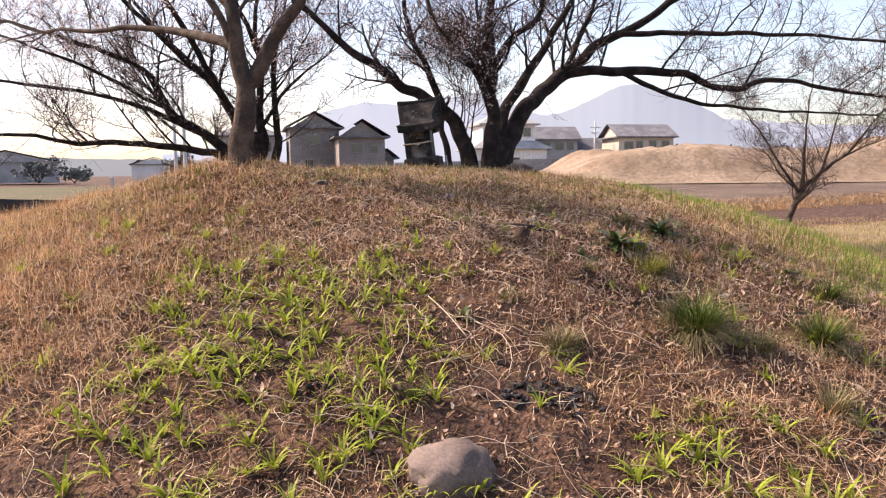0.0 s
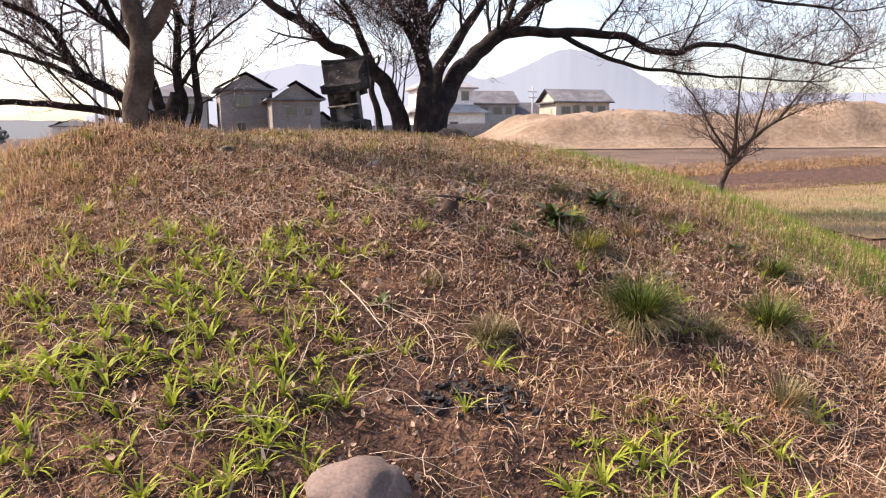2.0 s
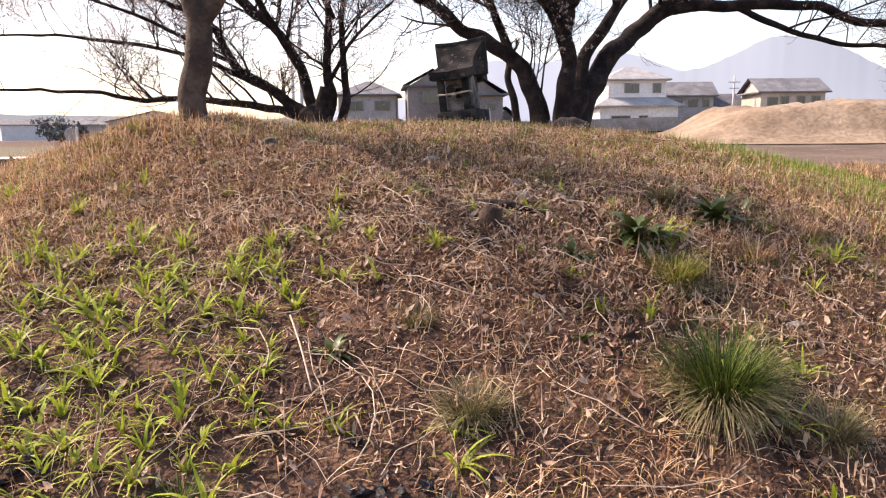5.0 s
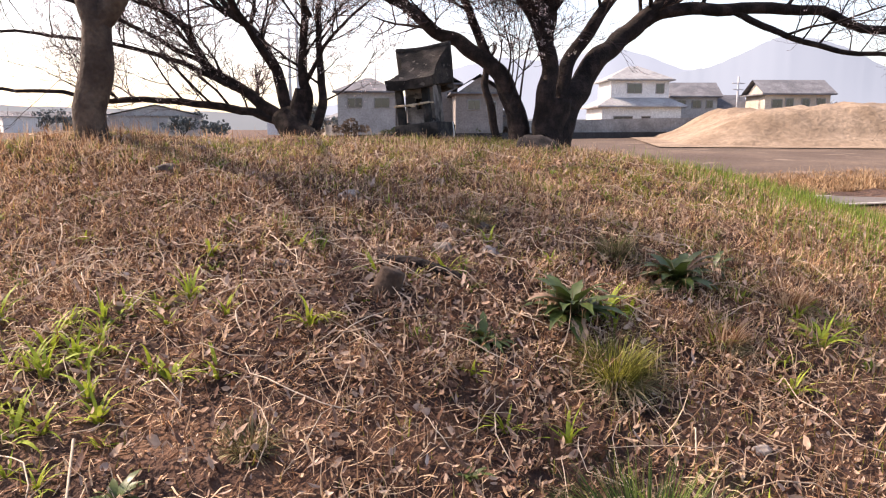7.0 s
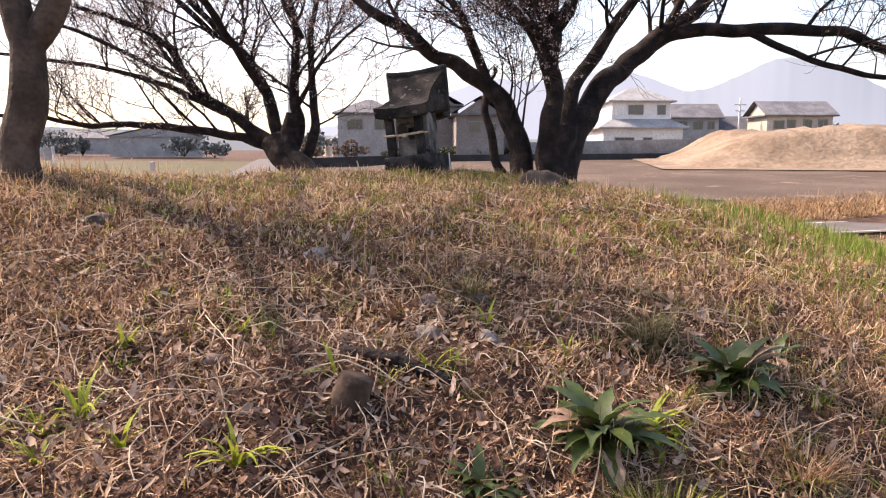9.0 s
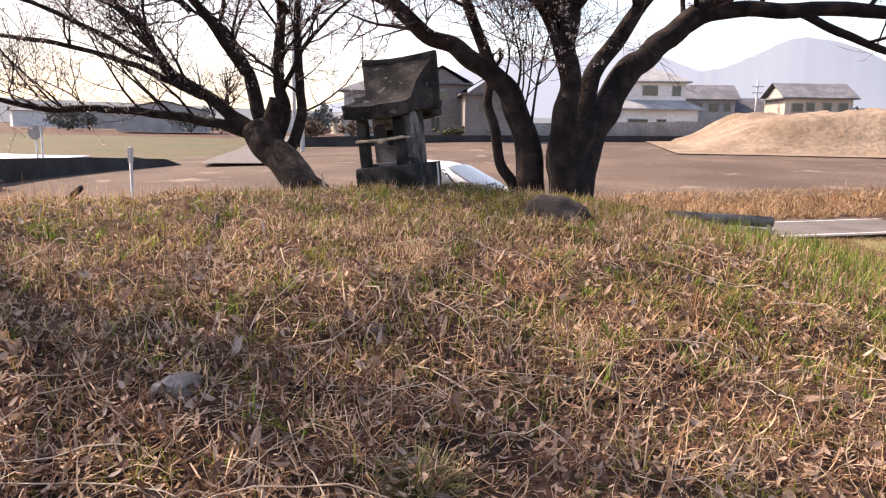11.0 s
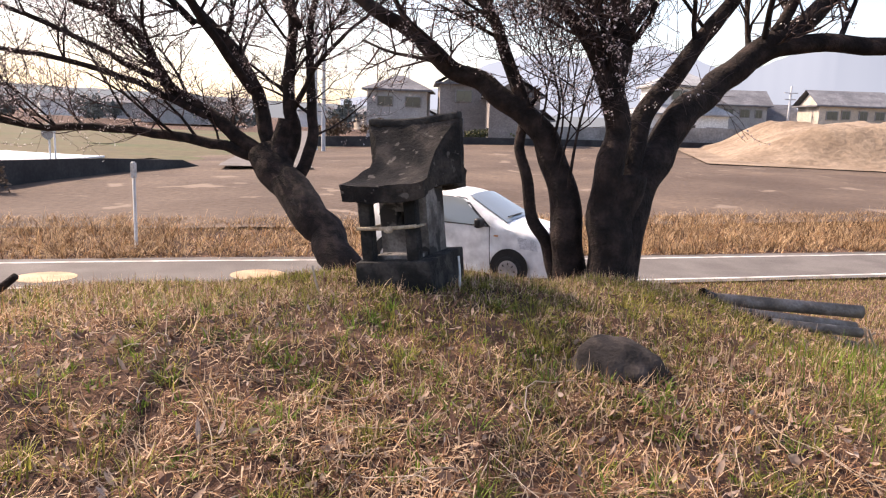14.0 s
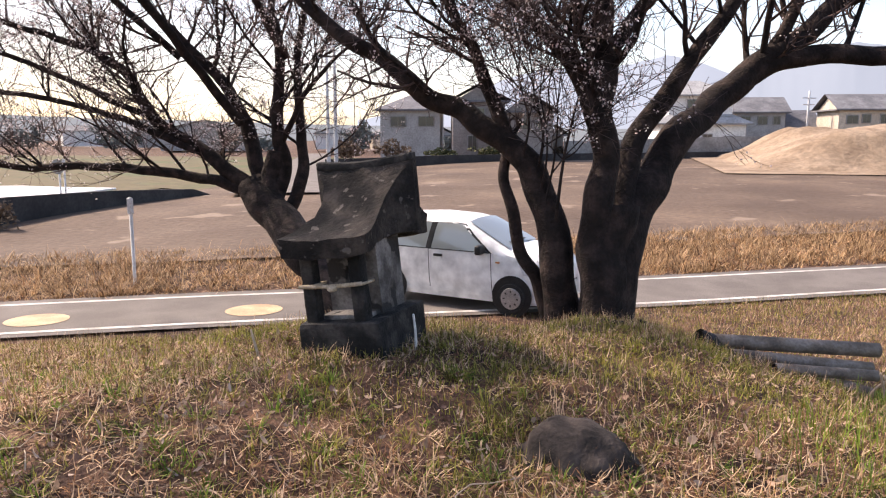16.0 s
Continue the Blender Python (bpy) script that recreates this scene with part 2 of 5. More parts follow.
def part(name, bm, material, parent, label="", smooth=False, at=None):
    me = bpy.data.meshes.new(name)
    if smooth:
        bm.normal_update()
        for e in bm.edges:
            e.smooth = not (len(e.link_faces) == 2 and e.calc_face_angle() > 0.62)
    bm.to_mesh(me)
    bm.free()
    me.materials.append(material)
    if smooth:
        me.polygons.foreach_set("use_smooth", [True] * len(me.polygons))
    ob = new(name, me)
    ob.parent = parent
    if at is not None:
        ob.matrix_basis = at
    return tagged(ob, label)


def box(sx, sy, sz, at=(0, 0, 0), bevel=0.0, seg=2):
    """A bevelled block standing on at."""
    bm = bmesh.new()
    bmesh.ops.create_cube(bm, size=1)
    bmesh.ops.scale(bm, vec=(sx, sy, sz), verts=bm.verts)
    bmesh.ops.translate(bm, vec=(at[0], at[1], at[2] + sz / 2), verts=bm.verts)
    if bevel:
        bmesh.ops.bevel(bm, geom=bm.edges[:], offset=bevel, segments=seg, affect="EDGES", profile=0.6)
    return bm


def roughen(bm, amount, scale, cuts=0, seed=0.0):
    if cuts:
        bmesh.ops.subdivide_edges(bm, edges=bm.edges[:], cuts=cuts, use_grid_fill=True)
    bm.normal_update()
    for v in bm.verts:
        k = noise.noise(v.co * scale + Vector((seed, seed * 0.7, 3.1)))
        v.co += v.normal * (amount * k)
    return bm


def tubes(lines, sides=6):
    """Tubes along lines; each line is (points, radii). Gives arrays for bulk()."""
    co, loops, sizes, base = [], [], [], 0
    ang = np.arange(sides) * 2 * np.pi / sides
    for pts, rad in lines:
        p, r = np.asarray(pts, float), np.asarray(rad, float)
        k = len(p)
        d = np.gradient(p, axis=0)
        d /= np.linalg.norm(d, axis=1)[:, None] + 1e-9
        ref = np.eye(3)[np.argmin(np.abs(d).max(0))][None]
        u = np.cross(d, ref)
        u /= np.linalg.norm(u, axis=1)[:, None] + 1e-9
        w = np.cross(d, u)
        ring = p[:, None] + r[:, None, None] * (np.cos(ang)[None, :, None] * u[:, None] + np.sin(ang)[None, :, None] * w[:, None])
        co.append(ring.reshape(-1, 3))
        i, j = np.meshgrid(np.arange(k - 1), np.arange(sides), indexing="ij")
        a, b = base + i * sides + j, base + i * sides + (j + 1) % sides
        loops.append(np.stack([a, a + sides, b + sides, b], -1).reshape(-1))
        sizes.append(np.full((k - 1) * sides, 4))
        loops.append(base + (k - 1) * sides + np.arange(sides)[::-1])
        sizes.append([sides])
        base += k * sides
    return np.concatenate(co), np.concatenate(loops), np.concatenate(sizes)


def spline(pts, n=8):
    """A smooth line through a few points."""
    p = np.asarray(pts, float)
    p = np.vstack([2 * p[0] - p[1], p, 2 * p[-1] - p[-2]])
    out = []
    for i in range(1, len(p) - 2):
        for t in np.linspace(0, 1, n, endpoint=False):
            a, b, c, d = p[i - 1], p[i], p[i + 1], p[i + 2]
            out.append(0.5 * (2 * b + (c - a) * t + (2 * a - 5 * b + 4 * c - d) * t * t + (3 * b - a - 3 * c + d) * t ** 3))
    out.append(p[-2])
    return np.array(out)


def blades(px, py, pz, length, width, az, lean, curl, material, name, parent=None, levels=3):
    """Grass blades: flat strips that rise from (px, py, pz), lean by an angle from the upright and curl over further."""
    n = len(px)
    s = np.linspace(0, 1, levels)
    pos, ang = np.zeros((n, levels, 3)), lean.copy()
    pos[:, 0] = np.stack([px, py, pz], -1)
    for k in range(1, levels):
        step = length / (levels - 1)
        pos[:, k, 0] = pos[:, k - 1, 0] + step * np.sin(ang) * np.cos(az)
        pos[:, k, 1] = pos[:, k - 1, 1] + step * np.sin(ang) * np.sin(az)
        pos[:, k, 2] = pos[:, k - 1, 2] + step * np.cos(ang)
        ang = ang + curl
    side = np.stack([-np.sin(az), np.cos(az), np.zeros(n)], -1)
    half = (width[:, None] / 2) * (1 - s ** 1.6)[None]
    left = pos - side[:, None] * half[:, :, None]
    right = pos + side[:, None] * half[:, :, None]
    vs = np.concatenate([np.stack([left[:, :-1], right[:, :-1]], 2).reshape(n, -1, 3), pos[:, -1:]], 1)
    per = 2 * (levels - 1) + 1
    loops, sizes = [], []
    b = (np.arange(n) * per)[:, None]
    pat = []
    for k in range(levels - 2):
        pat += [2 * k, 2 * k + 1, 2 * k + 3, 2 * k + 2]
    pat += [2 * (levels - 2), 2 * (levels - 2) + 1, per - 1]
    loops = (b + np.array(pat)[None]).reshape(-1)
    sizes = np.tile([4] * (levels - 2) + [3], n)
    return bulk(name, vs.reshape(-1, 3), loops, sizes, material, parent, smooth=False)


# ---- the ground ----


def smooth01(a, b, v):
    t = np.clip((v - a) / (b - a), 0, 1)
    return t * t * (3 - 2 * t)


def wob(x, y, f, s):
    return np.sin(x * f + s) * np.cos(y * f * 1.13 - s * 2) + 0.5 * np.sin((x + y) * f * 2.1 + s * 3) * np.cos((x - y) * f * 1.7 + s)


MX, MY, MR, MH = -0.6, 9.4, 6.45, 1.47       # the mound: centre, radius, height


def height(x, y):
    x, y = np.asarray(x, float), np.asarray(y, float)
    dx = np.where(x < MX, (x - MX) * 0.97, x - MX)
    dy = np.where(y > MY, (y - MY) * (1.08 + 0.40 * smooth01(1.25, 0.3, x) + 0.22 * smooth01(1.5, 2.2, x)), y - MY)
    r2 = (dx ** 2 + dy ** 2) / MR ** 2
    dome = MH * (1 - r2 ** 1.1)
    z = 0.5 * (dome + np.sqrt(dome ** 2 + 0.012)) * np.exp(-np.clip(r2 - 1, 0, 9) * 2)
    near = np.exp(-np.clip(r2 - 0.9, 0, 50) * 1.2)
    z = z + near * (0.022 * wob(x, y, 2.3, 0.4) + 0.012 * wob(x, y, 6.1, 1.7) + 0.006 * wob(x, y, 15.3, 0.8) + 0.004 * wob(x, y, 31.0, 2.8))
    z = z + 0.24 * np.exp(-((x + 1.95) ** 2 + (y - 7.0) ** 2) / 0.8) - 0.21 * smooth01(0.1, -2.0, x) * smooth01(8.2, 10.2, y) * smooth01(0.0, 1.0, z)
    rise = 0.02 * np.clip(y - 22, 0, 68) * smooth01(-26, -8, x)
    drop = 0.33 * smooth01(12.5, 16.5, y - 0.5 * np.clip(x, -40, 40))
    return z + rise - drop + 0.03 * wob(x, y, 0.21, 2.2) * (1 - near) * smooth01(40, 20, np.hypot(x, y - 12))


def steps(lo, a, b, hi, d, g=1.16):
    out = list(np.arange(a, b, d))
    s, v = d, b
    while v < hi:
        out.append(v)
        s *= g
        v += s
    out.append(hi)
    s, v = d, a
    while v > lo:
        s *= g
        v -= s
        out.insert(0, v)
    return np.array(out)


def sheet(name, xs, ys, zf, material, label, category, kind="structure"):
    X, Y = np.meshgrid(xs, ys)
    co = np.stack([X, Y, zf(X, Y)], -1).reshape(-1, 3)
    i, j = np.meshgrid(np.arange(len(ys) - 1), np.arange(len(xs) - 1), indexing="ij")
    a = i * len(xs) + j
    loops = np.stack([a, a + 1, a + len(xs) + 1, a + len(xs)], -1).reshape(-1)
    return tagged(bulk(name, co, loops, np.full(a.size, 4), material, smooth=True), label, category, kind=kind)


sheet("ground", steps(-2500, -6, 5, 2500, 0.06), steps(-400, 2, 13, 3500, 0.06), height, M_SOIL,
      "grassy mound of brown soil and flat land around it", "ground")


def ribbon(name, line, off0, off1, lift, material, label, category, seg=60, drape=0.0, parent=None):
    """A strip along a plan line, between two offsets to its left, draped on the ground."""
    p = spline([(a, b, 0) for a, b in line], seg // max(1, len(line) - 1))
    d = np.gradient(p, axis=0)
    d /= np.linalg.norm(d, axis=1)[:, None]
    nrm = np.stack([-d[:, 1], d[:, 0]], -1)
    rows, k = [], 5
    for f in np.linspace(off0, off1, k):
        q = p[:, :2] + nrm * f
        rows.append(np.stack([q[:, 0], q[:, 1], np.zeros(len(q))], -1))
    co = np.stack(rows, 1)
    mid = p[:, :2] + nrm * 0.9
    co[:, :, 2] = height(mid[:, 0], mid[:, 1])[:, None] * drape + lift
    n = len(p)
    i, j = np.meshgrid(np.arange(n - 1), np.arange(k - 1), indexing="ij")
    a = i * k + j
    loops = np.stack([a, a + k, a + k + 1, a + 1], -1).reshape(-1)
    ob = bulk(name, co.reshape(-1, 3), loops, np.full(a.size, 4), material, parent, smooth=True)
    if parent is None:
        tagged(ob, label, category, kind="structure")
    return ob


ROAD = [(-60, -12.5), (-30, 2.8), (-12, 12.3), (-5.6, 15.65), (1.55, 18.9), (5.5, 20.9), (10.2, 23.4), (18.7, 28.2), (40, 38), (90, 60)]
ribbon("road", ROAD, -0.25, 2.3, -0.28, M_ROAD, "narrow grey asphalt lane", "road", 200)
ribbon("road_line", ROAD, -0.06, 0.05, -0.274, M_LINE, "white edge line painted on asphalt", "road marking", 200)
ribbon("road_line", ROAD, 1.90, 2.01, -0.274, M_LINE, "white edge line painted on asphalt", "road marking", 200)
for ox, oy in ((-7.45, 15.55), (-4.5, 16.95)):
    bm = bmesh.new()
    bmesh.ops.create_circle(bm, cap_ends=True, segments=40, radius=1)
    bmesh.ops.scale(bm, vec=(0.46, 0.40, 1), verts=bm.verts)
    me = bpy.data.meshes.new("road_oval")
    bm.to_mesh(me)
    bm.free()
    me.materials.append(M_OVAL)
    ob = new("road_oval", me)
    ob.matrix_world = pose(ox, oy, -0.272, 0, 0, 27)
    tagged(ob, "worn ochre oval painted on the lane", "road marking", "ovals on the lane", "structure")

# ---- fields, walls and distance ----
sheet("dirt_lot", np.linspace(-24, 60, 85), np.linspace(0, 1, 50), lambda X, Y: X * 0, M_LOT, "bare brown levelled earth lot", "lot")
lot = bpy.data.objects["dirt_lot"].data
for v in lot.vertices:
    y0 = 25.0 + 0.5 * min(v.co.x, 30)
    y1 = 72 + 0.55 * v.co.x if v.co.x < 20 else 83
    y = y0 + (y1 - y0) * v.co.y
    v.co = (v.co.x, y, float(height(v.co.x, y)) + 0.06 + 0.05 * noise.noise(Vector((v.co.x * 0.3, y * 0.3, 0))))
sheet("crop_field", np.linspace(-140, -18.5, 90), np.linspace(13, 105, 60), lambda X, Y: -0.2 + 0.52 * smooth01(38.5, 35, Y + 0.6 * np.clip(X + 18.5, -30, 0)) + 0.03 * wob(X, Y, 0.2, 1) * (X < -20), M_GREENFIELD,
      "flat yellow-green crop field", "field")
sheet("verge", np.linspace(7, 60, 60), np.linspace(10, 21.2, 22), lambda X, Y: height(X, Y) + 0.02, M_FIELD, "rough grass verge", "verge")


def wall_run(name, pts, hs, thick, material, label, category):
    """An upright wall along plan points (x, y, foot) with heights, one thick mesh."""
    bm = bmesh.new()
    rows = []
    for k, ((x, y, z), h) in enumerate(zip(pts, hs)):
        a, b = pts[max(0, k - 1)], pts[min(len(pts) - 1, k + 1)]
        d = Vector((b[0] - a[0], b[1] - a[1], 0)).normalized()
        nrm = Vector((-d.y, d.x, 0)) * thick
        base = Vector((x, y, z))
        rows.append([bm.verts.new(base), bm.verts.new(base + Vector((0, 0, h))), bm.verts.new(base + nrm + Vector((0, 0, h))), bm.verts.new(base + nrm)])
    for p, q in zip(rows, rows[1:]):
        for i in range(4):
            bm.faces.new((p[i], q[i], q[(i + 1) % 4], p[(i + 1) % 4]))
    bm.faces.new(rows[0][::-1])
    bm.faces.new(rows[-1])
    bmesh.ops.recalc_face_normals(bm, faces=bm.faces[:])
    ob = part(name, bm, material, None)
    return tagged(ob, label, category, kind="structure")


wall_run("retaining_wall", [(-17.6, 14.0, -0.45), (-18.0, 21.0, -0.45), (-18.2, 26.0, -0.45), (-18.3, 31.0, -0.45), (-17.9, 36.0, -0.45), (-17.7, 37.6, -0.45)], [1.12, 1.12, 1.06, 0.92, 0.66, 0.2], -0.25, M_BLACKWALL,
         "low black retaining wall at the field edge", "wall")
wall_run("block_wall", [(-3, 70.3, 0.5), (12.4, 79, 0.7), (30, 89, 0.8)], [1.85, 2.1, 2.1], 0.2, M_CONC,
         "grey concrete block wall before the houses", "wall")
wall_run("dark_kerb", [(-21, 59.7, 0.1), (-12, 64.8, 0.3), (12.6, 78.6, 0.6), (30, 88.6, 0.7)], [0.8, 0.9, 0.8, 0.7], 0.2, M_BLACKWALL, "dark footing of the block wall", "wall")
ribbon("side_road", [(-15.6, 35.5), (-17.7, 40.4), (-28, 66), (-38.3, 91), (-52, 125)], 0, -4.2, 0.27, M_ROAD, "pale side road across the fields", "road", 60, 1.0)


def hill(name, line, dist, material, label, depth=600, seed=0):
    """A distant ridge: an azimuth and elevation outline set out at a distance, with a sloping front."""
    az, el = np.array(line).T
    a = np.linspace(az[0], az[-1], 220)
    e = np.interp(a, az, el) + 0.10 * np.array([noise.noise(Vector((v * 1.3 + seed, 0.3, seed))) + 0.5 * noise.noise(Vector((v * 4.1, seed, 1))) for v in a]) * np.minimum(1, np.interp(a, az, el))
    rows = []
    for f, g in ((1.0, 1.0), (0.86, 0.55), (0.74, 0.2), (0.68, -0.1)):
        d = dist * f
        jit = 1.0
        rows.append(np.stack([d * jit * np.sin(np.radians(a)), d * jit * np.cos(np.radians(a)), 2.0 + dist * np.tan(np.radians(e)) * g - (20 if g < 0 else 0)], -1))
    co = np.stack(rows, 1)
    n, k = co.shape[:2]
    i, j = np.meshgrid(np.arange(n - 1), np.arange(k - 1), indexing="ij")
    q = i * k + j
    loops = np.stack([q, q + 1, q + k + 1, q + k], -1).reshape(-1)
    tagged(bulk(name, co.reshape(-1, 3), loops, np.full(q.size, 4), material, smooth=True), label, "mountain", kind="structure")


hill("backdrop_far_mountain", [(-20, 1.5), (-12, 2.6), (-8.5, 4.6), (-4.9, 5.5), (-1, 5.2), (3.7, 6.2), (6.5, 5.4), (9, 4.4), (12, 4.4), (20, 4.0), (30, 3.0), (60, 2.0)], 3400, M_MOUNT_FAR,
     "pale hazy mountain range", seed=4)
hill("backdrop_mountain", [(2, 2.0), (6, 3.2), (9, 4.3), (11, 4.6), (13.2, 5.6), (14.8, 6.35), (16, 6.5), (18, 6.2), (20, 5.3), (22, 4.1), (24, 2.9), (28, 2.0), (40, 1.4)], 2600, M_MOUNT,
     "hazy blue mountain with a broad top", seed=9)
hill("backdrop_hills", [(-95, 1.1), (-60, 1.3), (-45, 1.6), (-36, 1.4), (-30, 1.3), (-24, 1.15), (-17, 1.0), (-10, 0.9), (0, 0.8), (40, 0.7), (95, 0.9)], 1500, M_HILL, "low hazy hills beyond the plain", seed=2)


def clump(name, at, size, n, material, label, category, leaf=0.12, group=""):
    """A shrub or far tree: a rough mass of many small leaf faces round a few stems."""
    r = np.random.default_rng(int(abs(at[0] * 31 + at[1] * 17)) + n)
    t = thing(name, label, category, at, group=group)
    u = r.normal(size=(n, 3))
    u /= np.linalg.norm(u, axis=1)[:, None]
    lump = 0.75 + 0.35 * np.sin(u[:, 0] * 5 + at[0]) * np.cos(u[:, 2] * 4 + at[1])
    c = u * (r.random(n) ** 0.4 * lump)[:, None] * np.array(size) / 2 + [0, 0, size[2] * 0.5]
    a, b = r.normal(size=(n, 3)), r.normal(size=(n, 3))
    a *= leaf / np.linalg.norm(a, axis=1)[:, None]
    b *= leaf / np.linalg.norm(b, axis=1)[:, None]
    co = np.stack([c - a, c + b, c + a, c - b], 1).reshape(-1, 3)
    bulk("crown", co, np.arange(4 * n), np.full(n, 4), material, t)
    stems = [(np.array([[0, 0, -0.1], [x * size[0] * .1, x * .1, size[2] * 0.3], [x * size[0] * .25, y * size[1] * .25, size[2] * 0.75]]), np.array([.06, .05, .02]) * size[2] * .4) for x, y in ((-1, .5), (.2, -1), (1, .6))]
    for line in stems:
        bulk("stem", *tubes([line], 5), M_BARK, t)
    return t


def house(label, at, rz, w, d, wall_h, ridge_h, roof, wall_mat, roof_mat, windows, lower=None, over=0.5, name="house", category="house"):
    """A house facing its own -y: walls, an overhanging gable or hip roof, windows with frames and panes.
    windows: (x, z, width, height) on the front; lower: a storey with a skirt roof (width, depth, height)."""
    t = thing(name, label, category, at, rz)
    part("wall", box(w, d, wall_h), wall_mat, t)
    bm = bmesh.new()
    W, D = w / 2 + over, d / 2 + over
    e, th = wall_h - 0.12, 0.16
    for dz in (0, th):
        for x, y in ((-W, -D), (W, -D), (W, D), (-W, D)):
            bm.verts.new((x, y, e + dz))
    if roof == "gable_x":
        tops = [(-W, 0), (W, 0)]
    elif roof == "gable_y":
        tops = [(0, -D), (0, D)]
    else:
        s = max(0.3, W - D * 0.9)
        tops = [(-s, 0), (s, 0)]
    for x, y in tops:
        bm.verts.new((x, y, ridge_h + th))
    bm.verts.ensure_lookup_table()
    v = bm.verts
    for i in range(4):
        bm.faces.new((v[i], v[(i + 1) % 4], v[4 + (i + 1) % 4], v[4 + i]))
    bm.faces.new((v[3], v[2], v[1], v[0]))
    if roof == "gable_y":
        fs = [(4, 8, 9, 7), (5, 6, 9, 8)]
    else:
        fs = [(4, 5, 9, 8), (6, 7, 8, 9)]
        if roof == "hip":
            fs += [(7, 4, 8), (5, 6, 9)]
    for f in fs:
        bm.faces.new([v[i] for i in f])
    bmesh.ops.recalc_face_normals(bm, faces=bm.faces[:])
    if roof.startswith("gable"):
        if roof == "gable_y":
            pts = [(-w / 2, y, wall_h - 0.1) for y in (-d / 2, d / 2)], [(w / 2, y, wall_h - 0.1) for y in (-d / 2, d / 2)], [(0, y, ridge_h - 0.1) for y in (-d / 2, d / 2)]
        else:
            pts = [(x, -d / 2, wall_h - 0.1) for x in (-w / 2, w / 2)], [(x, d / 2, wall_h - 0.1) for x in (-w / 2, w / 2)], [(x, 0, ridge_h - 0.1) for x in (-w / 2, w / 2)]
        for e2 in (0, 1):
            g = bmesh.new()
            g.faces.new([g.verts.new(q[e2]) for q in pts])
            part("gable", g, wall_mat, t)
        # the roof is open under its gables
        part("roof", bm, roof_mat, t)
    else:
        part("roof", bm, roof_mat, t)
    front = -d / 2
    if lower:
        lw, ld, lh = lower
        part("lower_wall", box(lw, ld, lh, (0, 0, 0)), wall_mat, t)
        bm = bmesh.new()
        o = over + 0.1
        ring = [[bm.verts.new((x * (lw / 2 + o), y * (ld / 2 + o), lh - 0.1 + z)) for x, y in ((-1, -1), (1, -1), (1, 1), (-1, 1))] for z in (0, 0.15)]
        top = [bm.verts.new((x * (w / 2 - 0.05), y * (d / 2 - 0.05), lh + 1.0)) for x, y in ((-1, -1), (1, -1), (1, 1), (-1, 1))]
        for i in range(4):
            k = (i + 1) % 4
            bm.faces.new((ring[0][i], ring[0][k], ring[1][k], ring[1][i]))
            bm.faces.new((ring[1][i], ring[1][k], top[k], top[i]))
        bm.faces.new(ring[0][::-1])
        bmesh.ops.recalc_face_normals(bm, faces=bm.faces[:])
        part("skirt_roof", bm, roof_mat, t)
    for x, z, ww, hh in windows:
        f = front if not lower or z > lower[2] else -lower[1] / 2
        wf = part("window", box(ww + 0.16, 0.10, hh + 0.16, (x, f - 0.03, z - 0.08), 0.015, 1), M_FRAME, t)
        part("pane", box(ww / 2 - 0.04, 0.03, hh, (x - ww / 4, f - 0.085, z)), M_GLASS, wf)
        part("pane", box(ww / 2 - 0.04, 0.03, hh, (x + ww / 4, f - 0.095, z)), M_GLASS, wf)
    return t


M_FRAME = mat("window_frame_grey", (0.20, 0.19, 0.19), (0.30, 0.29, 0.28), 3.0, 0.5, 0.0)
M_BEIGE = mat("beige_siding", (0.46, 0.40, 0.33), (0.56, 0.49, 0.41), 0.7, 0.9, 0.2, fine=8)
M_WALLWHITE = mat("white_plaster", (0.66, 0.65, 0.63), (0.76, 0.75, 0.73), 0.7, 0.9, 0.2, fine=8)
M_TAUPE = mat("taupe_siding", (0.215, 0.19, 0.175), (0.28, 0.252, 0.235), 0.7, 0.9, 0.2, fine=8)
M_GREYSIDE = mat("grey_siding", (0.33, 0.32, 0.31), (0.42, 0.41, 0.40), 0.7, 0.9, 0.2, fine=8)
M_TILE = mat("grey_roof_tile", (0.13, 0.13, 0.14), (0.22, 0.22, 0.23), 0.9, 0.7, 0.6, fine=6, bdist=0.05)
M_TILE_PALE = mat("pale_roof_tile", (0.27, 0.27, 0.27), (0.37, 0.37, 0.37), 0.9, 0.7, 0.6, fine=6, bdist=0.05)
# Slate made lighter in its colour to stand for haze over the houses.
M_TILE_DARK = mat("haze_lightened_slate", (0.115, 0.115, 0.125), (0.17, 0.17, 0.185), 0.9, 0.7, 0.5, fine=6, bdist=0.05)

house("long beige two-storey house with a dark grey gabled roof", (27.2, 93, 1.2), 8, 7.3, 5.5, 4.45, 6.0, "gable_x", M_BEIGE, M_TILE, [(-2.3, 3.0, 1.1, .8), (-0.9, 3.1, .8, .8), (0.9, 3.0, .8, .9), (2.6, 3.1, .9, .8), (0.6, 1.5, 4.0, .7)])
house("white plastered house with pale tiled hip roofs on two storeys", (9.2, 88, 1.1), 10, 6.4, 6, 5.9, 7.4, "hip", M_WALLWHITE, M_TILE_PALE, [(-0.6, 4.5, 1.5, .9), (2.2, 4.5, .8, .9), (-2, .7, 2.0, 1.2), (.5, .7, .9, 1.2), (3, .7, 1.6, 1.0)], lower=(8.6, 8, 3.0))
house("light grey two-storey house with a dark gabled roof", (16.6, 95, 1.2), 6, 5.2, 5, 4.3, 5.9, "gable_x", M_GREYSIDE, M_TILE, [(-1.6, 3.0, 1, .8), (0.2, 3.0, 1, .8), (1.7, 3.0, .7, .8)])
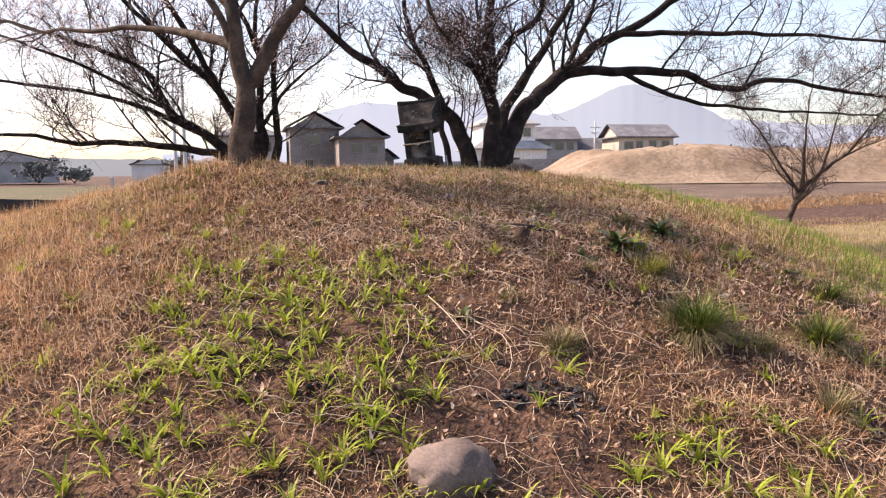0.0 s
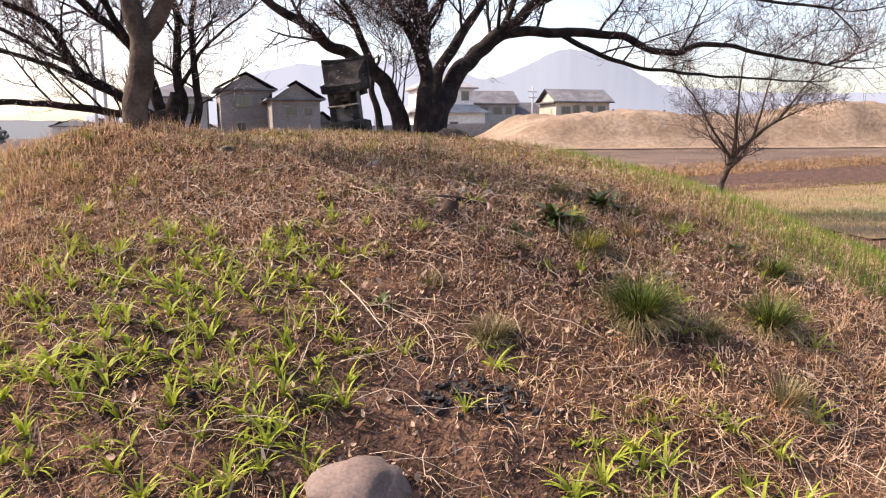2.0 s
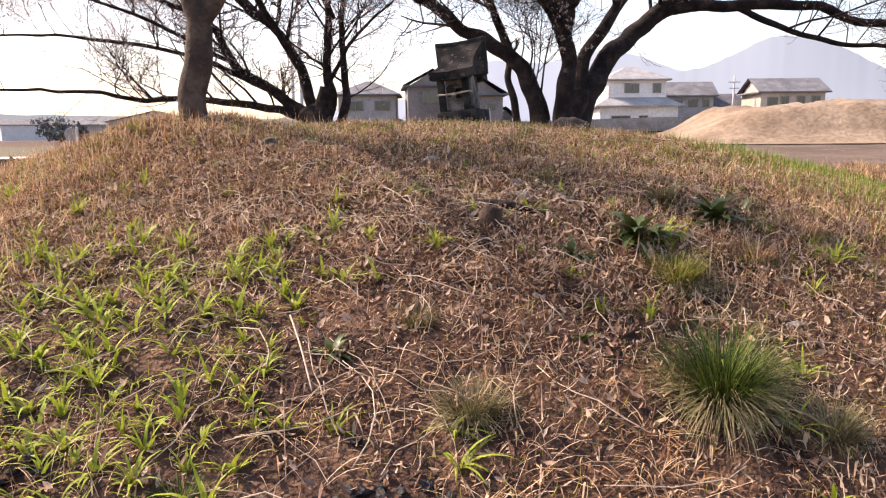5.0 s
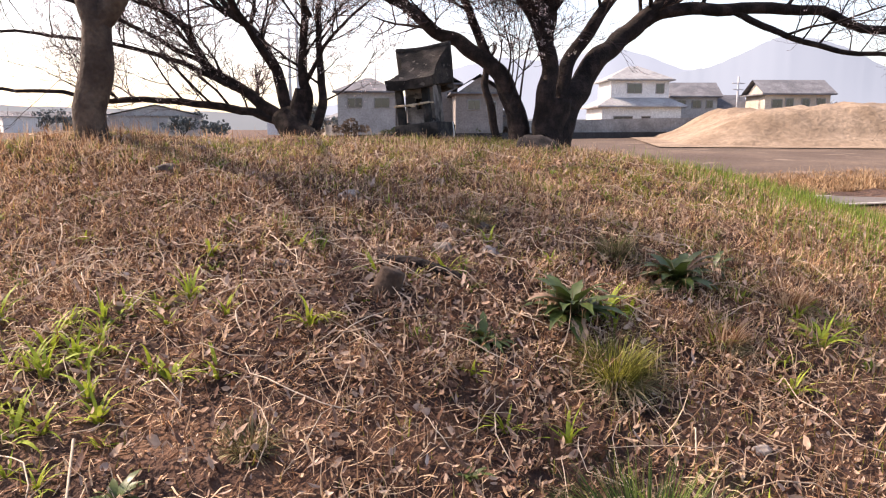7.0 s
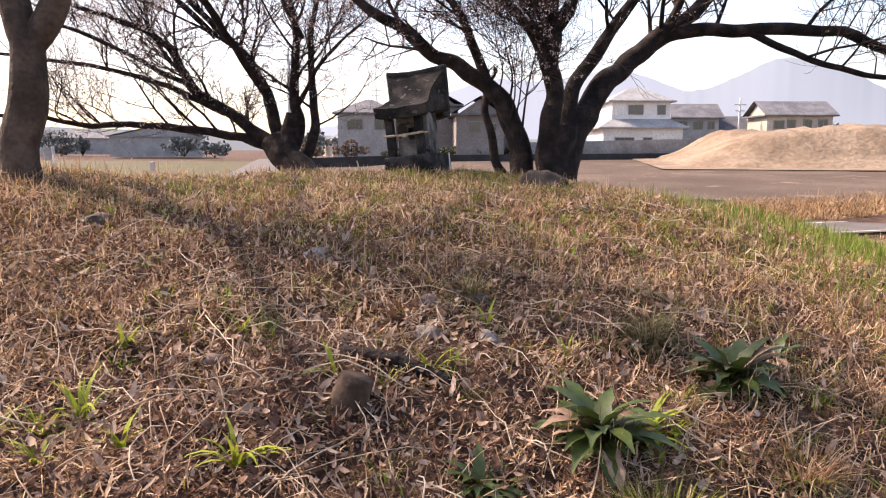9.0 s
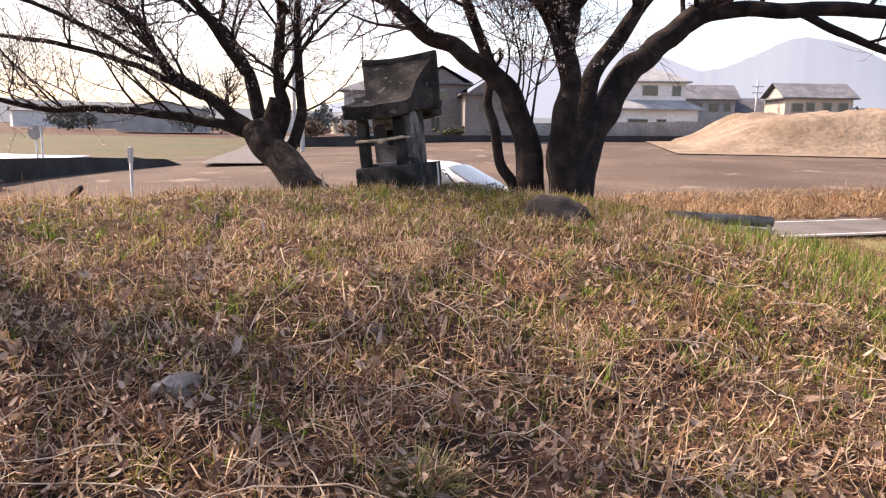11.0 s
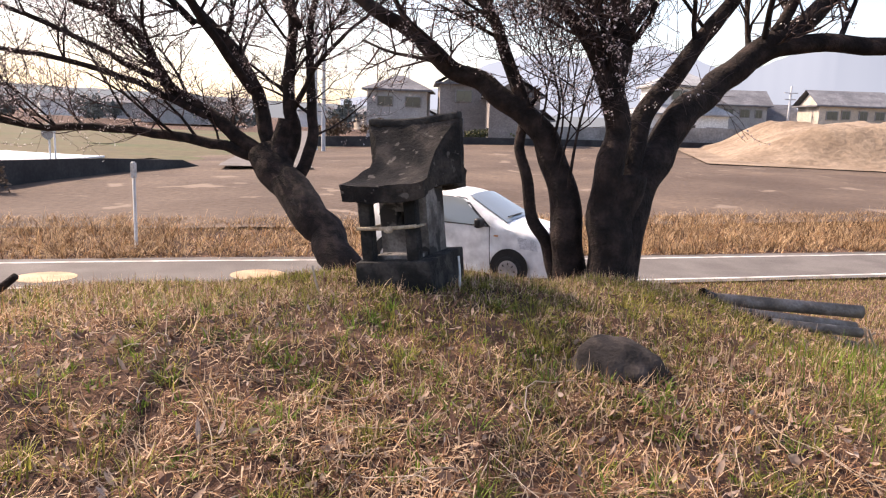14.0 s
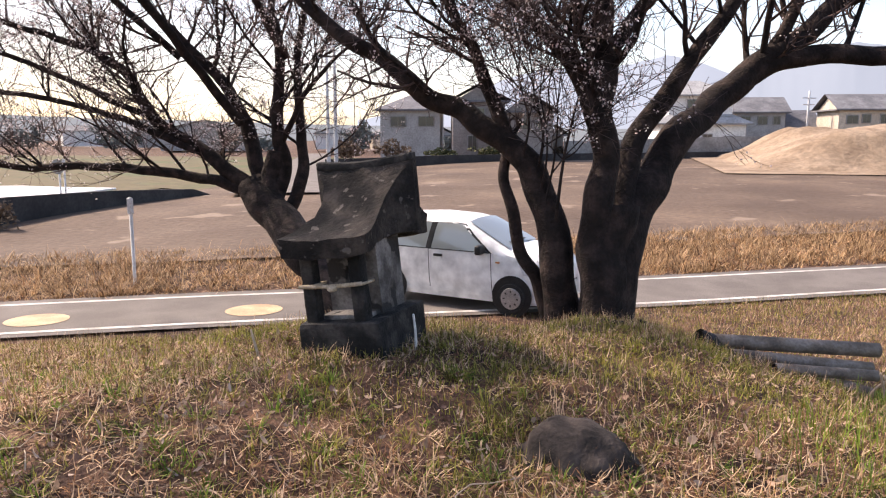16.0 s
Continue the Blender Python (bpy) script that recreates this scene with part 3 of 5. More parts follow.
house("low dark slate-roofed annexe", (21.3, 97, 1.2), 6, 3.2, 4, 2.6, 4.5, "gable_x", M_TAUPE, M_TILE_DARK, [])
house("taupe two-storey house with a low gabled roof", (-12.3, 78, 0.7), 14, 5.0, 7, 5.4, 6.9, "gable_y", M_TAUPE, M_TILE_DARK, [(-.2, 3.7, 1.5, 1.0), (1.7, 4.0, .6, .5), (-0.6, .8, .8, 1.3)])
house("taupe gabled house with two small upper windows", (-6.9, 73, 0.7), 12, 4.4, 7, 4.2, 5.7, "gable_y", M_TAUPE, M_TILE_DARK, [(-.5, 2.7, 1.1, .8), (1.1, 2.75, .8, .6)])
house("low extension beside a taupe house", (-4.3, 74, 0.7), 12, 1.4, 3, 2.2, 3.0, "gable_y", M_TAUPE, M_TILE_DARK, [])
house("grey hip-roofed house behind brown shrubs", (-19.2, 79, 0.4), 10, 6.0, 6, 5.0, 6.4, "hip", M_GREYSIDE, M_TILE_DARK, [(-1.2, 3.4, 1.5, .9), (1.6, 3.4, 1.5, .9)])
house("wide pale grey warehouse with a shallow gabled roof", (-86, 150, 0.0), 28, 18, 20, 4.2, 6.3, "gable_y", M_GREYSIDE, M_TILE_PALE, [], name="warehouse", category="warehouse")
for k, (x, y, w, h) in enumerate(((-60, 160, 9, 3.5), (-118, 170, 12, 4), (-44, 150, 7, 3.2), (-150, 190, 14, 4.5), (-33, 140, 8, 3.0), (-78, 210, 12, 4))):
    house("small far house among the fields", (x, y, 0.2), 20 + 9 * k, w, 6, h, h + 1.4, "gable_x" if k % 2 else "gable_y", (M_WALLWHITE, M_GREYSIDE, M_BEIGE)[k % 3], M_TILE if k % 2 else M_TILE_DARK, [])
for x, w in ((34.5, 4), (40, 6), (50, 7)):
    house("low workshop roof behind the earth heap", (x, 105, 1.6), 4, w, 4, 1.8, 2.5, "gable_x", M_WALLWHITE, M_TILE_PALE, [], name="shed", category="shed")

for k, (x, y, sx, sz) in enumerate(((-17.5, 66, 5, 2.0), (-20.5, 63, 4, 1.7), (-13.5, 68.3, 4, 1.2), (-9.4, 69.8, 5, 1.5), (-6.6, 70.2, 2.2, 2.4), (-3.4, 72.5, 3, 1.4), (-22.5, 68, 3, 2.2))):
    clump("shrub", (x, y, 0.6), (sx, 1.6, sz), 500, M_HEDGE if k in (2, 3, 4) else M_SHRUB_BROWN, "brownish garden shrub by the houses" if k not in (2, 3, 4) else "dull green clipped garden shrub", "shrub", 0.13)
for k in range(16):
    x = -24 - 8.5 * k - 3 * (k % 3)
    clump("tree", (x, 118 + 8 * (k % 4) + k * 2, 0.2), (5 + 3 * (k % 3), 4, 3.0 + 1.3 * (k % 4)), 340, M_HAZED_WOOD, "far bare-looking tree among houses on the plain", "tree", 0.35, "trees across the plain")
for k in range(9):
    clump("tree", (37 + 3.1 * k, 118 + 3 * (k % 3), 1.8), (4.5, 3, 3.0 + 0.8 * (k % 3)), 300, M_HAZED_WOOD, "dark far tree behind the workshops", "tree", 0.35, "trees behind the workshops")


def utility_pole(at, h, lean=0.0, arms=True):
    t = thing("utility_pole", "tall grey concrete utility pole", "pole", at, 20, "utility poles", tilt=(0, lean))
    bulk("pole", *tubes([(np.array([[0, 0, -0.5], [0, 0, h * .5], [0, 0, h]]), np.array([.16, .13, .1]))], 10), M_METALPOLE, t, smooth=True)
    if arms:
        part("crossarm", box(1.6, .1, .1, (0, 0, h - .8)), M_METALPOLE, t)
        part("crossarm", box(1.3, .1, .1, (0, 0, h - 1.5)), M_METALPOLE, t)


for x, y, h in ((-18.2, 55, 10.5), (-19.6, 57, 9.0), (-26.5, 110, 11), (21.5, 92, 7.5), (33, 112, 8)):
    utility_pole((x, y, 0.2), h)


def white_post(at, h, sign=False):
    t = thing("marker_post" if not sign else "sign_post", "slim white-painted marker post by the lane" if not sign else "white post with a small round sign", "post", at)
    bulk("post", *tubes([(np.array([[0, 0, -0.3], [0, 0, h]]), np.array([.034, .034]))], 10), M_WHITE, t, smooth=True)
    if sign:
        bm = bmesh.new()
        bmesh.ops.create_cone(bm, cap_ends=True, segments=24, radius1=.28, radius2=.28, depth=.02)
        part("sign_disc", bm, M_CONC, t, at=pose(0, -.06, h - .3, 90))
    else:
        part("cap", box(.085, .085, .3, (0, 0, h - .32), .01), M_METALPOLE, t)


white_post((-7.9, 18.52, -0.33), 1.72)
white_post((-18.9, 29.2, -0.33), 2.1, True)
white_post((-18.5, 29.0, -0.33), 2.1)
clump("shrub", (-17.3, 24.5, -0.35), (2.2, 1.2, 1.1), 700, M_SHRUB_BROWN, "low brown withered shrub by the black wall", "shrub", 0.06)
bm = box(1.6, 0.6, 0.5, (0, 0, 0), 0.02)
tagged(part("concrete_block", bm, M_CONC, None, at=pose(-17.2, 22.3, -0.35, 0, 0, 20)), "low grey concrete block at the lot edge", "concrete block")
bm = box(13, 7, 0.06, (0, 0, 0), 0.02)
roughen(bm, 0.05, 0.9, 7)
ob = part("plastic_sheet", bm, M_SHEET, None, at=pose(-25.9, 29.4, 0.36, 0, 0, 0))
tagged(ob, "white plastic sheeting spread along the field edge", "plastic sheet")

# the earth heap on the lot
xs, ys = np.linspace(8, 62, 130), np.linspace(54, 82, 60)
X, Y = np.meshgrid(xs, ys)
g = 0.02 * np.clip(Y - 22, 0, 68)
front = 57.5 - 0.02 * (X - 10)
prof = smooth01(0, 4.6, Y - front) * smooth01(10.2, 16.6, X) * smooth01(82, 74, Y)
hz = prof * (2.35 + 0.35 * np.sin(X * 0.33) * np.cos(Y * .2) + 0.9 * smooth01(38, 44, X))
hz += prof * np.array([[0.5 * noise.noise(Vector((a * .35, b * .35, 0))) + 0.2 * noise.noise(Vector((a * 1.1, b * 1.1, 2))) for a, b in zip(ra, rb)] for ra, rb in zip(X, Y)])
co = np.stack([X, Y, g - 0.1 + hz + np.where(prof > 0.01, 0.1, -0.1)], -1).reshape(-1, 3)
i, j = np.meshgrid(np.arange(59), np.arange(129), indexing="ij")
a = i * 130 + j
tagged(bulk("earth_heap", co, np.stack([a, a + 1, a + 131, a + 130], -1).reshape(-1), np.full(a.size, 4), M_HEAP, smooth=True), "long heap of dumped tan earth", "earth heap", kind="structure")

# ---- trees ----


def tree(name, label, category, limbs, bark, seed, twigs=1.0, blossom=0.5, reach=1.0, droop=0.0):
    """limbs: (points, start radius, end radius). Branches and twigs grow from them, finer at every order."""
    r = np.random.default_rng(seed)
    base = Vector(limbs[0][0][0])
    t = thing(name, label, category, base)
    thick, mid, fine, buds = [], [], [], []

    def sprout(p, d, length, rad, order):
        n = 5 if order < 3 else 4
        pts, cur, dd = [p], p.copy(), d / np.linalg.norm(d)
        for _ in range(n):
            dd = dd + r.normal(size=3) * 0.15 + np.array([0, 0, 0.06 - droop])
            dd /= np.linalg.norm(dd)
            cur = cur + dd * length / n
            pts.append(cur)
        pts = np.array(pts)
        (mid if order == 1 else fine).append((pts, np.linspace(rad, max(rad * 0.35, 0.0022), n + 1)))
        if order < 4:
            kids = {1: 7, 2: 5, 3: 3}[order]
            for k in range(max(1, int(round(kids * twigs)))):
                f = 0.2 + 0.8 * (k + r.random()) / (kids * twigs)
                q = pts[min(n, int(f * n))]
                side = np.cross(dd, r.normal(size=3))
                side /= np.linalg.norm(side) + 1e-9
                sprout(q, dd * 0.55 + side * 0.8 + np.array([0, 0, 0.12]), length * (0.42 + 0.25 * r.random()), max(rad * 0.5, 0.003), order + 1)
        if order >= 3 and r.random() < blossom:
            for q in pts[1:]:
                if r.random() < 0.6:
                    buds.append(q)

    for pts, r0, r1, shoots in limbs:
        line = spline(pts, 7) - np.array(base)
        k = len(line)
        rad = np.linspace(r0, r1, k) * (1 + 0.10 * np.array([noise.noise(Vector((*(3.2 * q),)) + Vector((seed, 0, 0))) for q in line]))
        line = line + np.array([[(0.25 * r0 + 0.028) * noise.noise(Vector((*(2.6 * q),)) + Vector((0, i * 9.0, seed))) for i in (1, 2, 3)] for q in line])
        thick.append((line, rad))
        for s in range(int(shoots * twigs)):
            f = (0.25 if r0 < 0.15 else 0.55) + (0.75 if r0 < 0.15 else 0.45) * r.random() ** 0.8
            q = line[min(k - 1, int(f * k))]
            d = line[min(k - 1, int(f * k) + 1)] - line[max(0, int(f * k) - 1)]
            d /= np.linalg.norm(d) + 1e-9
            side = np.cross(d, r.normal(size=3))
            side /= np.linalg.norm(side) + 1e-9
            rr = max(0.007, (r0 + (r1 - r0) * f) * (0.2 + 0.25 * r.random()))
            if side[2] < -0.35:
                side[2] *= -0.6
            sprout(q, d * 0.5 + side + np.array([0, 0, 0.25]), reach * (0.7 + 1.0 * r.random()), min(rr, 0.035), 1)
        if r1 < 0.06:
            d = line[-1] - line[-3]
            for s in range(3):
                sprout(line[-1], d / np.linalg.norm(d) + r.normal(size=3) * 0.3, reach * (0.8 + 0.6 * r.random()), r1 * 0.8, 1)
    for q, rad in thick:
        bulk("limb" if rad[0] < 0.12 else "trunk", *tubes([(q, rad)], 12), bark, t, smooth=True)
    for line in mid:
        bulk("branch", *tubes([line], 6), bark, t, smooth=True)
    tagged(bulk("twig_mass", *tubes(fine, 3), M_TWIG, t), "mass of thin bare purplish twigs", kind="stuff")
    if buds:
        b = np.repeat(np.array(buds), 3, 0)
        b = b + r.normal(size=b.shape) * 0.018
        n = len(b)
        u, v = r.normal(size=(n, 3)), r.normal(size=(n, 3))
        u *= 0.011 / np.linalg.norm(u, axis=1)[:, None]
        v *= 0.011 / np.linalg.norm(v, axis=1)[:, None]
        co = np.stack([b - u, b + v, b + u, b - v], 1).reshape(-1, 3)
        tagged(bulk("blossom", co, np.arange(4 * n), np.full(n, 4), M_BLOSSOM, t), "sparse pale pink blossom", kind="stuff")
    return t


tree("cherry_tree", "large dark forked cherry tree with bare twigs", "tree", [
    ([(1.13, 12.64, 0.60), (1.12, 12.64, 1.15), (1.13, 12.7, 1.55), (1.17, 12.78, 1.95)], 0.205, 0.20, 0),
    ([(1.11, 12.6, 0.70), (1.07, 12.6, 1.25), (1.05, 12.6, 1.75), (1.07, 12.6, 2.35), (1.05, 12.65, 2.85), (1.04, 12.7, 3.45), (1.08, 12.8, 4.3), (1.0, 12.9, 5.6)], 0.165, 0.05, 12),
    ([(1.16, 12.65, 0.70), (1.22, 12.8, 1.48), (1.37, 13.1, 1.98), (1.58, 13.3, 2.32), (1.82, 13.5, 2.63), (2.30, 13.9, 3.04), (2.62, 14.0, 3.30), (3.05, 14.2, 3.66), (3.7, 14.3, 4.05), (5.0, 14.3, 4.8)], 0.215, 0.06, 14),
    ([(2.42, 13.95, 3.12), (2.78, 14.0, 3.28), (3.42, 14.0, 3.30), (4.7, 14.0, 3.24), (5.68, 14.0, 2.95), (6.6, 14.0, 3.10), (7.6, 13.9, 2.9), (8.7, 13.8, 2.7)], 0.11, 0.022, 20),
    ([(3.6, 14.0, 3.28), (4.18, 14.0, 2.99), (4.93, 14.0, 2.72), (5.8, 14.0, 2.60), (6.88, 13.9, 2.50), (8.4, 13.8, 2.43)], 0.055, 0.014, 14),
    ([(1.24, 12.85, 1.70), (1.32, 13.1, 2.35), (1.48, 13.25, 2.70), (1.72, 13.3, 3.05), (1.95, 13.3, 3.40), (2.22, 13.4, 3.82), (2.6, 13.5, 4.5), (3.0, 13.6, 5.4)], 0.115, 0.04, 10),
    ([(1.04, 12.6, 2.62), (0.88, 12.65, 2.95), (0.68, 12.7, 3.25), (0.38, 12.7, 3.60), (0.10, 12.8, 4.0), (-0.25, 12.9, 4.9)], 0.085, 0.03, 9),
    ([(2.55, 14.0, 3.25), (2.85, 14.0, 3.9), (3.2, 14.0, 4.8)], 0.07, 0.03, 8),
    ([(3.6, 14.25, 4.0), (5.0, 13.9, 3.95), (6.6, 13.5, 3.85), (8.2, 13.0, 3.6)], 0.06, 0.02, 18),
    ([(1.08, 12.7, 3.2), (1.45, 12.8, 3.7), (1.9, 12.9, 4.1), (2.1, 13.0, 5.0)], 0.065, 0.03, 7),
    ([(1.06, 12.7, 2.3), (1.0, 12.6, 2.9), (0.85, 12.5, 3.6), (0.8, 12.4, 4.4)], 0.045, 0.02, 7),
], M_BARK, 11, 0.8, 0.2, 1.2)
tree("cherry_tree", "leaning dark cherry trunk arching towards the shrine", "tree", [
    ([(0.80, 12.8, 0.45), (0.77, 12.8, 1.0), (0.70, 12.8, 1.50), (0.60, 12.8, 1.86), (0.45, 12.8, 2.26), (0.20, 12.8, 2.54), (-0.18, 12.8, 2.74), (-0.58, 12.75, 3.0), (-1.08, 12.7, 3.36), (-1.5, 12.7, 3.65), (-2.2, 12.6, 4.3)], 0.175, 0.045, 9),
    ([(0.30, 12.8, 2.42), (0.22, 12.8, 2.65), (0.05, 12.8, 3.05), (-0.15, 12.8, 3.42), (-0.35, 12.8, 4.0), (-0.45, 12.8, 4.8)], 0.075, 0.03, 8),
    ([(0.66, 12.75, 1.6), (0.74, 12.65, 2.0), (0.78, 12.65, 2.5), (0.9, 12.6, 3.0)], 0.020, 0.007, 4),
    ([(0.50, 12.75, 2.1), (0.58, 12.65, 2.5), (0.5, 12.6, 3.0)], 0.018, 0.007, 4),
    ([(0.60, 12.7, 1.85), (0.68, 12.65, 2.3), (0.70, 12.6, 2.8)], 0.013, 0.006, 3),
    ([(0.56, 12.7, 2.0), (0.62, 12.65, 2.4), (0.56, 12.6, 2.9)], 0.012, 0.006, 3),
    ([(0.40, 12.7, 2.3), (0.46, 12.65, 2.7), (0.36, 12.6, 3.1)], 0.012, 0.006, 3),
], M_BARK, 23, 0.9, 0.3, 0.9)
tree("cherry_tree", "thin crooked dark stem beside the leaning trunk", "tree", [
    ([(0.70, 12.95, 0.5), (0.62, 12.9, 0.98), (0.55, 12.9, 1.27), (0.40, 12.9, 1.53), (0.30, 12.85, 1.84), (0.22, 12.85, 2.18), (0.24, 12.85, 2.42)], 0.075, 0.045, 2),
], M_BARK, 29, 0.5, 0.1, 0.3)
tree("cherry_tree", "dark cherry tree leaning over the lane with low spreading limbs", "tree", [
    ([(-2.00, 14.98, -0.19), (-2.24, 15.11, 0.32), (-2.85, 15.49, 0.89), (-3.63, 16.12, 1.46), (-4.10, 16.38, 1.78)], 0.251, 0.279, 1),
    ([(-3.37, 15.97, 1.19), (-3.69, 16.23, 1.57), (-3.79, 16.32, 1.96), (-3.69, 16.37, 2.32)], 0.251, 0.135, 1),
    ([(-3.55, 16.20, 1.37), (-3.33, 16.32, 1.78), (-3.31, 16.38, 2.38), (-3.36, 16.44, 3.21), (-3.26, 16.44, 4.28), (-2.95, 16.44, 5.47)], 0.111, 0.029, 12),
    ([(-3.86, 16.31, 1.59), (-4.29, 16.38, 1.72), (-4.94, 16.25, 1.95), (-6.10, 15.86, 2.09), (-7.13, 15.36, 2.09), (-7.99, 14.85, 2.23), (-9.95, 14.09, 2.29)], 0.110, 0.021, 20),
    ([(-4.10, 16.38, 1.72), (-4.91, 16.38, 2.32), (-5.55, 16.12, 2.80), (-5.85, 15.75, 3.54), (-6.50, 15.36, 3.90), (-8.05, 14.72, 4.39)], 0.125, 0.031, 18),
    ([(-3.73, 16.31, 1.53), (-3.62, 16.38, 2.09), (-3.67, 16.38, 2.76), (-3.62, 16.38, 3.67), (-3.73, 16.38, 4.52), (-3.57, 16.38, 5.79)], 0.129, 0.031, 14),
    ([(-4.00, 16.50, 1.72), (-4.45, 16.63, 3.02), (-4.93, 16.63, 3.61), (-5.62, 16.63, 4.22), (-6.40, 16.50, 5.28)], 0.129, 0.031, 18),
    ([(-5.00, 16.25, 2.35), (-6.27, 15.62, 2.94), (-8.18, 14.85, 3.26), (-10.20, 14.09, 3.26)], 0.060, 0.015, 18),
    ([(-3.60, 16.38, 2.48), (-2.95, 15.99, 3.26), (-2.06, 15.62, 3.89)], 0.050, 0.015, 10),
    ([(-5.63, 15.99, 2.86), (-6.90, 14.85, 3.63), (-8.69, 13.31, 4.27)], 0.050, 0.015, 14),
    # Upper limbs mostly out of view, added to throw shade on the mound top.
    ([(-4.26, 16.32, 2.73), (-4.74, 14.78, 4.28), (-5.21, 13.11, 5.47), (-5.45, 11.68, 6.18)], 0.074, 0.019, 16),
    ([(-3.55, 16.44, 3.69), (-3.91, 15.25, 5.11), (-4.26, 13.82, 6.30)], 0.065, 0.019, 14),
    ([(-4.98, 15.97, 3.69), (-6.40, 14.54, 5.35), (-7.12, 13.35, 6.07)], 0.055, 0.019, 14),
], M_BARK, 37, 0.9, 0.6, 1.35)
tree("cherry_tree", "grey-brown cherry tree with pale blossom on the slope", "tree", [
    ([(-1.80, 7.15, 1.1), (-1.77, 7.15, 1.5), (-1.69, 7.15, 2.14), (-1.73, 7.15, 2.38), (-1.79, 7.15, 2.80), (-1.83, 7.15, 3.2), (-1.95, 7.2, 4.4)], 0.122, 0.04, 6),
    ([(-1.71, 7.15, 2.2), (-1.52, 7.2, 2.52), (-1.29, 7.2, 2.9), (-1.16, 7.2, 3.2), (-1.0, 7.3, 4.3)], 0.085, 0.03, 3),
    ([(-1.75, 7.15, 2.5), (-2.0, 7.1, 3.0), (-2.5, 6.9, 3.7), (-3.1, 6.6, 4.5)], 0.042, 0.016, 14),
    ([(-1.8, 7.15, 3.0), (-2.3, 7.3, 3.6), (-3.0, 7.6, 4.4)], 0.05, 0.02, 10),
    # Two invented limbs: they fill out the crown and shade the mound.
    ([(-1.8, 7.15, 2.9), (-2.3, 8.0, 3.4), (-3.0, 8.8, 3.9), (-3.8, 9.9, 4.4)], 0.032, 0.014, 9),
    ([(-1.8, 7.15, 3.1), (-2.1, 8.1, 4.0), (-2.6, 9.2, 4.7), (-3.0, 10.4, 5.2)], 0.032, 0.014, 10),
    ([(-1.8, 7.15, 2.6), (-2.8, 7.9, 2.9), (-4.2, 8.6, 3.0)], 0.05, 0.015, 7),
], M_BARK_LIGHT, 41, 0.62, 0.8, 0.9)
tree("young_tree", "small bare young tree on the grass beside the mound", "tree", [
    ([(11.0, 22.2, -0.5), (11.12, 22.2, -0.1), (11.44, 22.2, 0.64), (11.69, 22.2, 0.99), (12.2, 22.2, 1.42), (12.87, 22.2, 1.93), (13.86, 22.2, 3.12)], 0.13, 0.02, 18),
    ([(11.4, 22.2, 0.6), (11.25, 22.2, 0.95), (10.78, 22.2, 1.6), (10.22, 22.2, 2.46), (9.5, 22.2, 3.32)], 0.06, 0.012, 12),
    ([(11.45, 22.2, 0.7), (11.52, 22.2, 1.3), (11.55, 22.2, 1.94), (11.59, 22.2, 3.13), (11.7, 22.2, 4.3)], 0.06, 0.012, 12),
    ([(12.1, 22.2, 1.35), (12.3, 22.1, 2.3), (12.6, 22.1, 3.7)], 0.045, 0.012, 10),
    ([(11.3, 22.2, 0.85), (10.8, 22.1, 1.25), (10.3, 22.0, 1.9)], 0.035, 0.01, 8),
    ([(12.5, 22.2, 1.65), (13.2, 22.3, 2.0), (14.2, 22.3, 2.4)], 0.04, 0.01, 10),
], M_BARK_LIGHT, 53, 0.9, 0.0, 1.0)

# ---- the stone shrine ----


